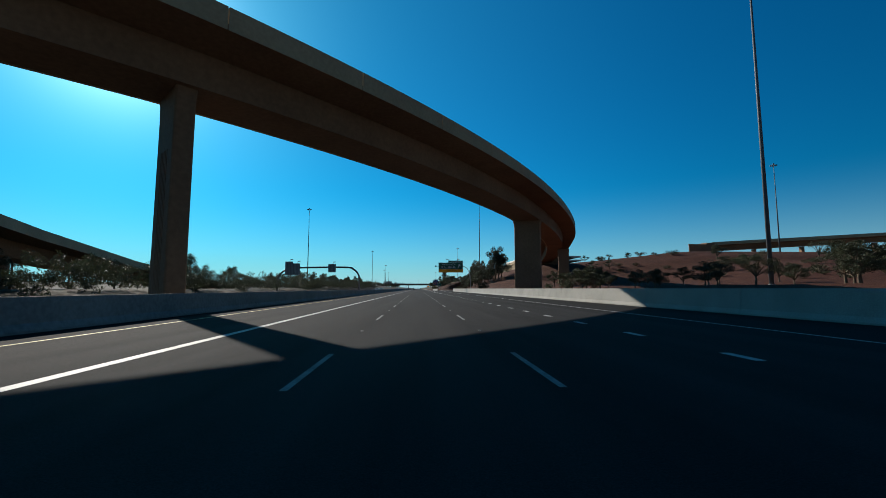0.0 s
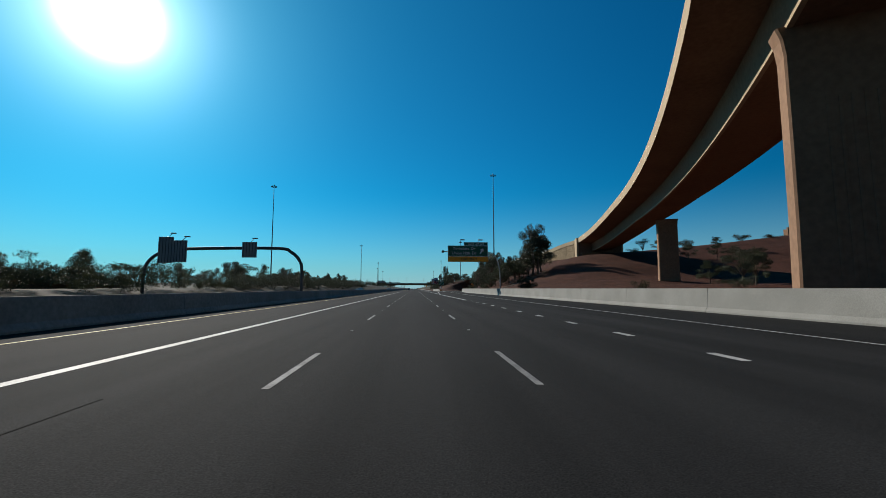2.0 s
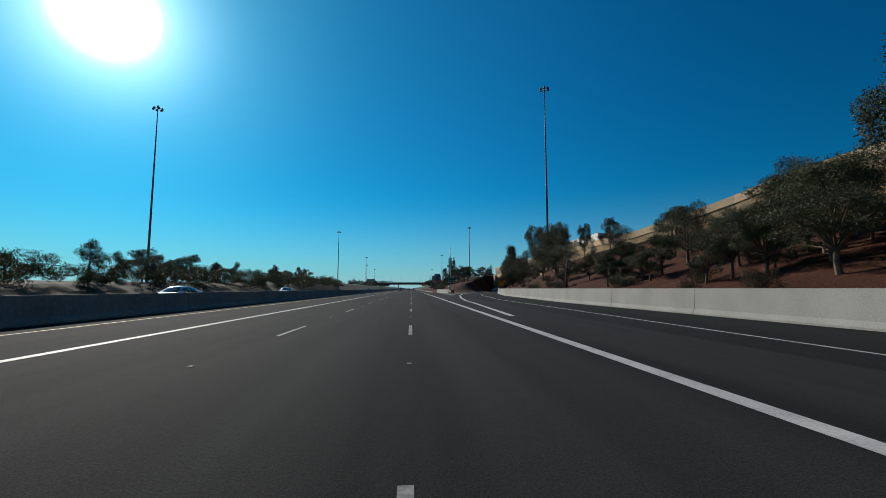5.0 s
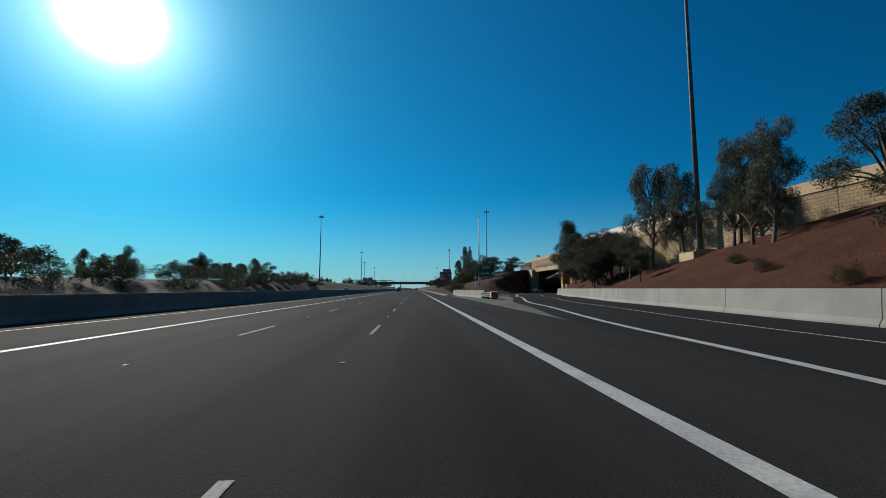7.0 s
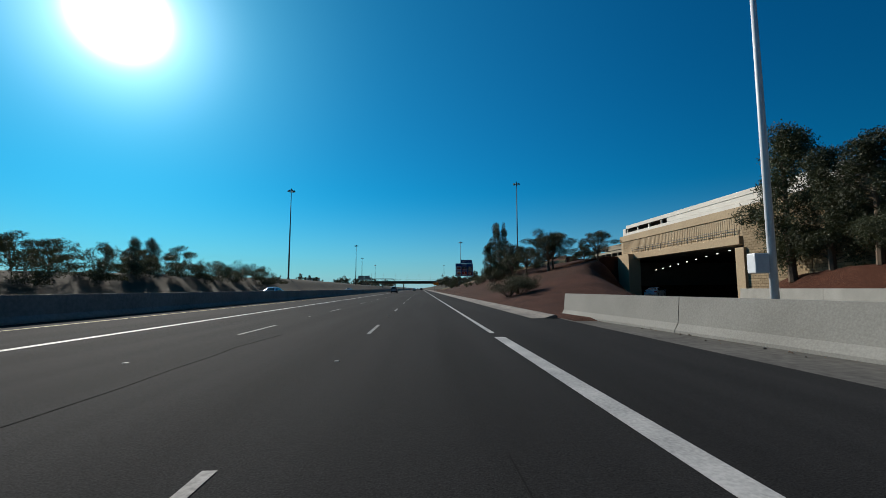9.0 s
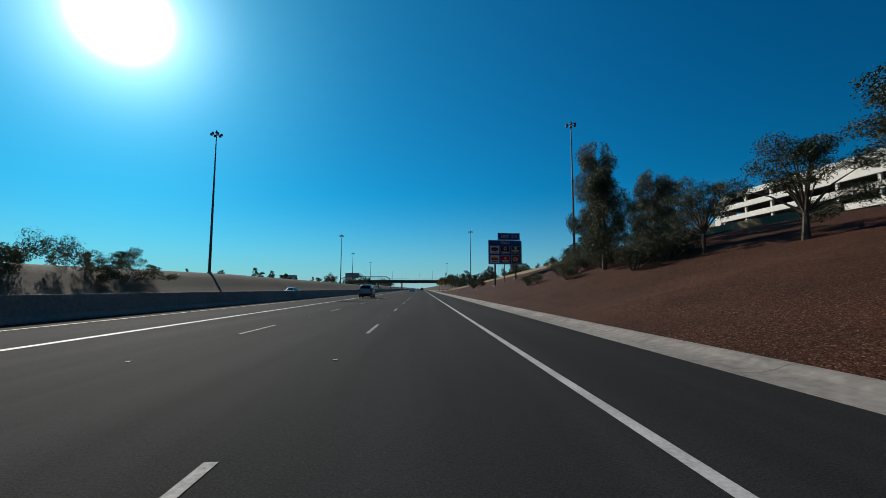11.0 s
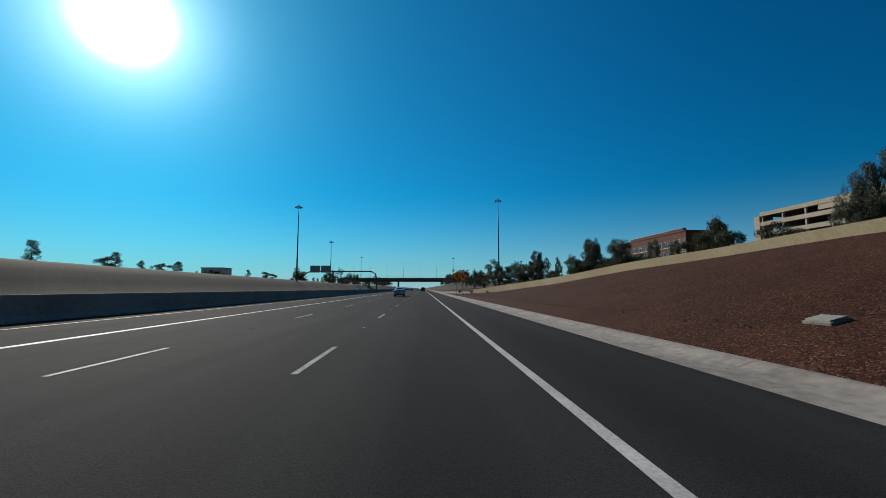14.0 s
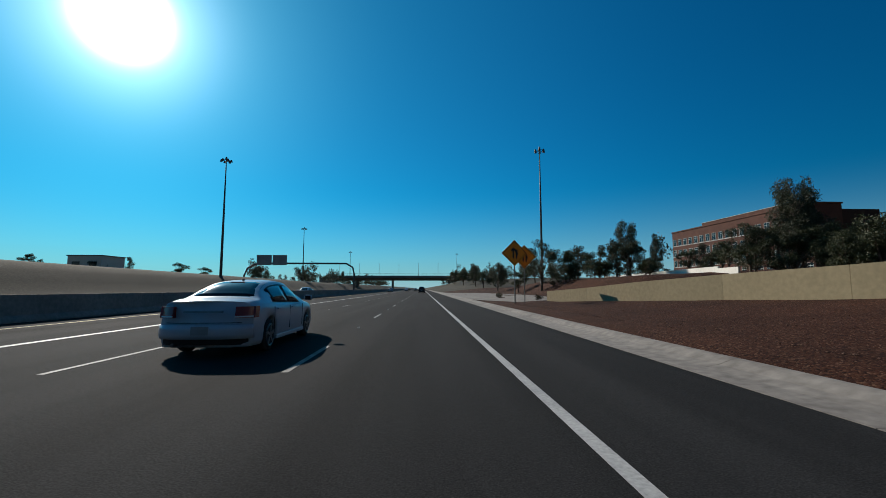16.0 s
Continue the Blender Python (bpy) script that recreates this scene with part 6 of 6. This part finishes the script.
class Shape:
    """The skin of a car facing +y: a section of half points at each station, bent round at both ends."""

    def __init__(self, rear, front, width, belt, roof, roof_w, wheels, wheel_r, sill, lean, tuck):
        self.rear, self.front, self.width, self.belt, self.roof, self.roof_w = rear, front, width, belt, roof, roof_w
        self.wheels, self.wheel_r, self.sill, self.lean, self.tuck = wheels, wheel_r, sill, lean, tuck

    def bend(self, x, y, z):
        w = curve_at(self.width, y)
        r = min(1.0, abs(x) / w)
        if y < self.rear + 0.7:
            f = (self.rear + 0.7 - y) / 0.7
            y += f * (0.20 * r ** 4 + self.lean * max(0.0, z - 0.55) + 0.25 * max(0.0, 0.45 - z))
        if y > self.front - 0.8:
            f = (y - self.front + 0.8) / 0.8
            y -= f * (0.32 * r ** 3 + 0.25 * max(0.0, z - 0.5) + 0.25 * max(0.0, 0.40 - z))
        return Vector((x, y, z))

    def floor(self, y):
        z = self.sill
        R = self.wheel_r + 0.055
        for wy in self.wheels:
            if abs(y - wy) < R:
                z = max(z, self.wheel_r + math.sqrt(R * R - (y - wy) ** 2))
        return z

    def half(self, y):
        w, b, t, rw = curve_at(self.width, y), curve_at(self.belt, y), curve_at(self.roof, y), curve_at(self.roof_w, y)
        lo = self.floor(y)
        t = max(t, b + 0.035)
        glass = min(1.0, (t - b) / 0.3)
        rw = rw * glass + w * 0.86 * (1 - glass)
        mid = max(lo + 0.03, 0.66 * b)
        rock = min(max(lo + 0.02, self.sill + 0.10), mid - 0.01)
        return [(w * 0.60, lo), (w * 0.94, lo), (w * 0.975, rock), (w, mid), (w * 0.992, b - 0.13), (w * 0.965, b - 0.035), (w * 0.92, b),
                (w * 0.92 + (rw - w * 0.92) * 0.5, b + (t - b) * 0.5), (rw, t - 0.05 * glass - 0.012), (rw * 0.93, t - 0.008), (rw * 0.6, t + 0.018 * glass + 0.006), (rw * 0.25, t + 0.026 * glass + 0.010)]

    def skin(self):
        ys = set()
        n = 58
        for k in range(n + 1):
            ys.add(round(self.rear + (self.front - self.rear) * k / n, 3))
        R = self.wheel_r + 0.055
        for wy in self.wheels:
            for k in range(13):
                ys.add(round(wy - R * math.cos(math.pi * k / 12), 3))
        return self.loft(sorted(ys))

    def loft(self, ys):
        bm = bmesh.new()
        rings = []
        for y in ys:
            h = self.half(y)
            rings.append([bm.verts.new(self.bend(u, y, v)) for u, v in h] + [bm.verts.new(self.bend(-u, y, v)) for u, v in reversed(h)])
        n = len(rings[0])
        for r, q in zip(rings, rings[1:]):
            for k in range(n):
                bm.faces.new((r[k], r[(k + 1) % n], q[(k + 1) % n], q[k]))
        bm.faces.new(rings[0][::-1])
        bm.faces.new(rings[-1])
        return bm

    def side_pane(self, sx, y0, y1, lo=0.10, hi=0.90, out=0.024):
        rows = []
        for k in range(9):
            y = y0 + (y1 - y0) * k / 8
            h = self.half(y)
            (ax, az), (mx, mz), (bx, bz) = h[6], h[7], h[8]
            rows.append([self.bend(sx * (ax + (bx - ax) * f + out), y, az + (bz - az) * f) for f in (lo, 0.5, hi)])
        return glass(rows, (-0.02 * sx, 0, 0))

    def top_pane(self, y0, y1, out, spread=0.90):
        rows = []
        for k in range(9):
            y = y0 + (y1 - y0) * k / 8
            h = self.half(y)
            pts = [(-spread * h[8][0], h[9][1] - 0.012), (-h[10][0], h[10][1]), (-h[11][0], h[11][1]), (h[11][0], h[11][1]), (h[10][0], h[10][1]), (spread * h[8][0], h[9][1] - 0.012)]
            rows.append([self.bend(u, y, v) + Vector(out) for u, v in pts])
        return glass(rows, (0, -out[1] * 2.0, -0.02))

    def on(self, bm):
        """Bends a part built straight onto the car's rounded ends."""
        for v in bm.verts:
            v.co = self.bend(*v.co)
        return bm


def glass(rows, inward):
    """A thick pane through rows of points."""
    bm = bmesh.new()
    grid = [[bm.verts.new(p) for p in r] for r in rows]
    faces = [bm.faces.new((a[k], a[k + 1], b[k + 1], b[k])) for a, b in zip(grid, grid[1:]) for k in range(len(a) - 1)]
    ex = bmesh.ops.extrude_face_region(bm, geom=faces)
    bmesh.ops.translate(bm, verts=[g for g in ex["geom"] if isinstance(g, bmesh.types.BMVert)], vec=inward)
    bmesh.ops.recalc_face_normals(bm, faces=bm.faces[:])
    return bm


def slab(x0, x1, y0, y1, z0, z1, nx=8, nz=2):
    """A block cut fine enough to bend."""
    bm = bmesh.new()
    g = [[[bm.verts.new((x0 + (x1 - x0) * i / nx, y, z0 + (z1 - z0) * j / nz)) for i in range(nx + 1)] for j in range(nz + 1)] for y in (y0, y1)]
    for side in g:
        for j in range(nz):
            for i in range(nx):
                bm.faces.new((side[j][i], side[j][i + 1], side[j + 1][i + 1], side[j + 1][i]))
    for j in (0, nz):
        for i in range(nx):
            bm.faces.new((g[0][j][i], g[0][j][i + 1], g[1][j][i + 1], g[1][j][i]))
    for i in (0, nx):
        for j in range(nz):
            bm.faces.new((g[0][j][i], g[0][j + 1][i], g[1][j + 1][i], g[1][j][i]))
    bmesh.ops.recalc_face_normals(bm, faces=bm.faces[:])
    return bm


def wheel(parent, x, y, r, sx, wide=0.21):
    """A tyre with a rounded shoulder, and a rim with five spokes."""
    w = part("wheel", tubem([(x - sx * wide * 0.5, y, r), (x - sx * wide * 0.38, y, r), (x, y, r), (x + sx * wide * 0.38, y, r), (x + sx * wide * 0.5, y, r)],
                            [r * 0.86, r * 0.985, r, r * 0.985, r * 0.86], 28), M_TYRE, parent, "black rubber tyre", True)
    part("rim_well", tubem([(x + sx * wide * 0.40, y, r), (x + sx * (wide * 0.5 + 0.004), y, r)], [r * 0.66, r * 0.68], 24), M_PLASTIC, w)
    bm = bmesh.new()
    for k in range(5):
        a = k * 2 * math.pi / 5 + 0.3
        box(bm, (x + sx * (wide * 0.5 + 0.012), y + math.cos(a) * r * 0.34, r + math.sin(a) * r * 0.34), (0.03, r * 0.62, r * 0.17), 0, 0.006, a)
    tube(bm, [(x + sx * wide * 0.5, y, r), (x + sx * (wide * 0.5 + 0.03), y, r)], [r * 0.2, r * 0.17], 12)
    ring = [(x + sx * (wide * 0.5 + 0.006), y + math.cos(k * math.pi / 12) * r * 0.66, r + math.sin(k * math.pi / 12) * r * 0.66) for k in range(25)]
    tube(bm, ring, [0.022] * 25, 6)
    part("rim", bm, M_RIM, w, "silver five-spoke rim")
    return w


def vehicle(name, m, shape, paint, label, windows, rear_glass, front_glass, tail, rack=False, cladding=False, plate_z=0.60):
    """A road vehicle facing +y on the skin of its shape."""
    ob = empty(name, m, label, "car", "vehicles on the road")
    s = shape
    part("body", s.skin(), paint, ob, smooth=True)
    span = rear_glass[1] - rear_glass[0]
    part("window_seal", s.top_pane(rear_glass[0] - 0.05 * span, rear_glass[1] + 0.05 * span, (0, -0.003, 0.004), 0.945), M_PLASTIC, ob, smooth=True)
    part("rear_window", s.top_pane(*rear_glass, (0, -0.006, 0.008)), M_DARKGLASS, ob, "dark tinted glass", True)
    part("windscreen", s.top_pane(*front_glass, (0, 0.006, 0.008)), M_DARKGLASS, ob, "dark tinted glass", True)
    w = curve_at(s.width, 0.0)
    belt = curve_at(s.belt, 0.0)
    for sx in (-1, 1):
        for a, b in windows:
            part("side_window", s.side_pane(sx, a, b), M_DARKGLASS, ob, "dark tinted glass", True)
        part("window_seal", s.side_pane(sx, windows[0][0] - 0.07, windows[-1][1] + 0.07, 0.03, 0.97, 0.016), M_PLASTIC, ob, smooth=True)
        front = front_glass[1] - 0.25
        mir = part("wing_mirror", boxm((sx * (w + 0.09), front, belt + 0.09), (0.20, 0.13, 0.15), 0, 0.045), paint, ob, smooth=True)
        part("mirror_glass", boxm((sx * (w + 0.095), front - 0.067, belt + 0.09), (0.15, 0.008, 0.11)), M_DARKGLASS, mir)
        for a, b in windows[:2]:
            part("door_handle", boxm((sx * (w + 0.005), a + 0.14, belt - 0.10), (0.035, 0.20, 0.03), 0, 0.01), paint, ob)
        for y in [windows[0][0] - 0.12] + [0.5 * (a[1] + b[0]) for a, b in zip(windows, windows[1:])] + [windows[-1][1] + 0.12]:
            part("door_seam", boxm((sx * w * 0.993, y, belt * 0.66), (0.012, 0.010, belt * 0.56)), M_PLASTIC, ob)
        t = part("tail_lamp", s.on(slab(sx * tail[0], sx * tail[1], s.rear - 0.015, s.rear + tail[4], tail[2], tail[3])), M_TAIL, ob, "dark red tail lamp")
        part("reversing_lens", s.on(slab(sx * tail[0], sx * (tail[0] + (tail[1] - tail[0]) * 0.9), s.rear - 0.022, s.rear + 0.02, tail[2] + 0.01, tail[2] + (tail[3] - tail[2]) * 0.18)), M_WHITE, t)
        part("head_lamp", s.on(slab(sx * 0.50, sx * curve_at(s.width, s.front - 0.1) * 0.93, s.front - 0.25, s.front + 0.012, belt * 0.66, belt * 0.80)), M_WHITE, ob)
        for wy in s.wheels:
            wheel(ob, sx * (curve_at(s.width, wy) - 0.135), wy, s.wheel_r, sx)
        part("rocker_trim", boxm((sx * w * 0.965, 0.5 * sum(s.wheels), s.sill + 0.05), (0.05, s.wheels[1] - s.wheels[0] - 2.2 * s.wheel_r, 0.09), 0, 0.02), M_PLASTIC if cladding else paint, ob)
    rw = curve_at(s.width, s.rear + 0.05)
    # bumper with a shelf line, number plate recess, seams
    part("bumper", s.on(slab(-rw * 1.0, rw * 1.0, s.rear - 0.05, s.rear + 0.30, 0.36, 0.62, 16, 3)), M_PLASTIC if cladding else paint, ob, "dark plastic bumper" if cladding else "", True)
    part("lower_valance", s.on(slab(-rw * 0.92, rw * 0.92, s.rear + 0.03, s.rear + 0.30, 0.24, 0.37, 12, 1)), M_PLASTIC, ob)
    part("boot_seam", s.on(slab(-rw * 0.80, rw * 0.80, s.rear - 0.006, s.rear + 0.02, 0.655, 0.668, 12, 1)), M_PLASTIC, ob)
    part("trim_strip", s.on(slab(-0.36, 0.36, s.rear - 0.03, s.rear + 0.02, tail[2] + 0.10, tail[2] + 0.14, 6, 1)), M_RIM, ob, "bright trim strip")
    part("number_plate", s.on(slab(-0.16, 0.16, s.rear - 0.066 if plate_z < 0.62 else s.rear - 0.02, s.rear + 0.0, plate_z - 0.16, plate_z, 2, 1)), M_SIGNBACK, ob)
    part("exhaust", tubem([(-0.55, s.rear + 0.35, 0.25), (-0.55, s.rear + 0.06, 0.24)], [0.035, 0.035], 10), M_RIM, ob)
    part("underbody", boxm((0, 0, 0.32), (2 * w * 0.62, s.front - s.rear - 0.7, 0.22), 0, 0.03), M_PLASTIC, ob)
    for wy in s.wheels:
        part("axle", tubem([(-w + 0.2, wy, s.wheel_r), (w - 0.2, wy, s.wheel_r)], [0.06, 0.06], 8), M_PLASTIC, ob)
    if rack:
        z = curve_at(s.roof, -0.6)
        for sx in (-1, 1):
            part("roof_rail", tubem([(sx * 0.58, -1.9, z + 0.0), (sx * 0.58, -1.75, z + 0.08), (sx * 0.58, 0.1, z + 0.08), (sx * 0.58, 0.25, z - 0.02)], [0.022] * 4, 8), M_PLASTIC, ob)
        for dy in (-1.5, -0.7, 0.0):
            part("cross_bar", boxm((0, dy, z + 0.10), (1.22, 0.07, 0.035), 0, 0.01), M_PLASTIC, ob)
        part("rear_wiper", boxm((0.15, rear_glass[0] - 0.05, curve_at(s.belt, -2.0) + 0.08), (0.42, 0.02, 0.02), 0, 0.005), M_PLASTIC, ob)
    else:
        part("brake_light", boxm((0, rear_glass[1] - 0.06, curve_at(s.roof, rear_glass[1] - 0.06) + 0.045), (0.30, 0.05, 0.012)), M_TAIL, ob)
        part("aerial", boxm((0, -0.75, curve_at(s.roof, -0.75) + 0.05), (0.03, 0.09, 0.05), 0, 0.012), M_PLASTIC, ob)
    return ob


SEDAN = Shape(-2.54, 2.54, [(-2.54, 0.86), (-2.2, 0.905), (-1.4, 0.925), (0.5, 0.925), (1.6, 0.905), (2.54, 0.80)],
              [(-2.54, 0.97), (-1.9, 1.03), (-0.8, 1.0), (0.6, 0.955), (1.5, 0.92), (2.2, 0.80), (2.54, 0.66)],
              [(-2.54, 1.05), (-2.1, 1.10), (-1.78, 1.125), (-1.35, 1.31), (-0.95, 1.43), (-0.4, 1.485), (0.1, 1.475), (0.5, 1.40), (0.95, 1.19), (1.35, 1.0), (2.0, 0.90), (2.54, 0.70)],
              [(-2.54, 0.74), (-1.75, 0.70), (-1.0, 0.60), (-0.2, 0.585), (0.5, 0.60), (1.3, 0.70), (2.54, 0.7)], (-1.48, 1.36), 0.335, 0.20, 0.20, 0.0)
WAGON = Shape(-2.30, 2.36, [(-2.30, 0.89), (-2.0, 0.93), (-1.2, 0.945), (0.6, 0.945), (1.6, 0.925), (2.36, 0.83)],
              [(-2.30, 1.08), (-1.5, 1.10), (0.4, 1.07), (1.2, 1.06), (2.0, 0.98), (2.36, 0.80)],
              [(-2.30, 1.22), (-2.22, 1.50), (-2.08, 1.70), (-1.8, 1.78), (-0.8, 1.82), (0.1, 1.79), (0.45, 1.68), (0.85, 1.38), (1.2, 1.12), (1.9, 1.02), (2.36, 0.84)],
              [(-2.30, 0.72), (-1.8, 0.70), (-0.6, 0.69), (0.4, 0.69), (1.2, 0.76), (2.36, 0.74)], (-1.42, 1.44), 0.385, 0.30, 0.10, 0.0)
SEDAN_FIT = dict(windows=[(-1.16, -0.28), (-0.16, 0.70)], rear_glass=(-1.70, -0.98), front_glass=(0.42, 1.26), tail=(0.58, 0.90, 0.75, 0.965, 0.30))
WAGON_FIT = dict(windows=[(-1.98, -1.25), (-1.15, -0.30), (-0.20, 0.62)], rear_glass=(-2.275, -2.06), front_glass=(0.42, 1.10), tail=(0.70, 0.92, 0.86, 1.20, 0.14), cladding=True, plate_z=0.86)
sedan = vehicle("sedan", pose(-2.0, 497.1, 0), SEDAN, M_CARWHITE, "silver-white four-door sedan driving in the middle lane", **SEDAN_FIT)
vehicle("sport_utility_car", pose(-6.1, 394.4, 0), WAGON, M_CARSILVER, "silver sport utility car with a roof rack", rack=True, **WAGON_FIT)
vehicle("sport_utility_car", pose(1.9, 608, 0), WAGON, M_CARDARK, "dark sport utility car far ahead in the lane", **WAGON_FIT)
copy_thing(sedan, pose(37.6, 336.5, 0, 0, 0, -48))["label"] = "white sedan entering the tunnel"
for x, y, rz in ((-18, 186, 180), (-25, 238, 180), (-18, 330, 180), (-22, 412, 180), (-18, 560, 180), (-2, 742, 0), (-5.5, 690, 0), (-9.3, 640, 0)):
    copy_thing(sedan, pose(x, y, 0, 0, 0, rz))["label"] = "distant pale sedan on the carriageway" if rz == 0 else "pale sedan in the opposite lanes beyond the barrier"
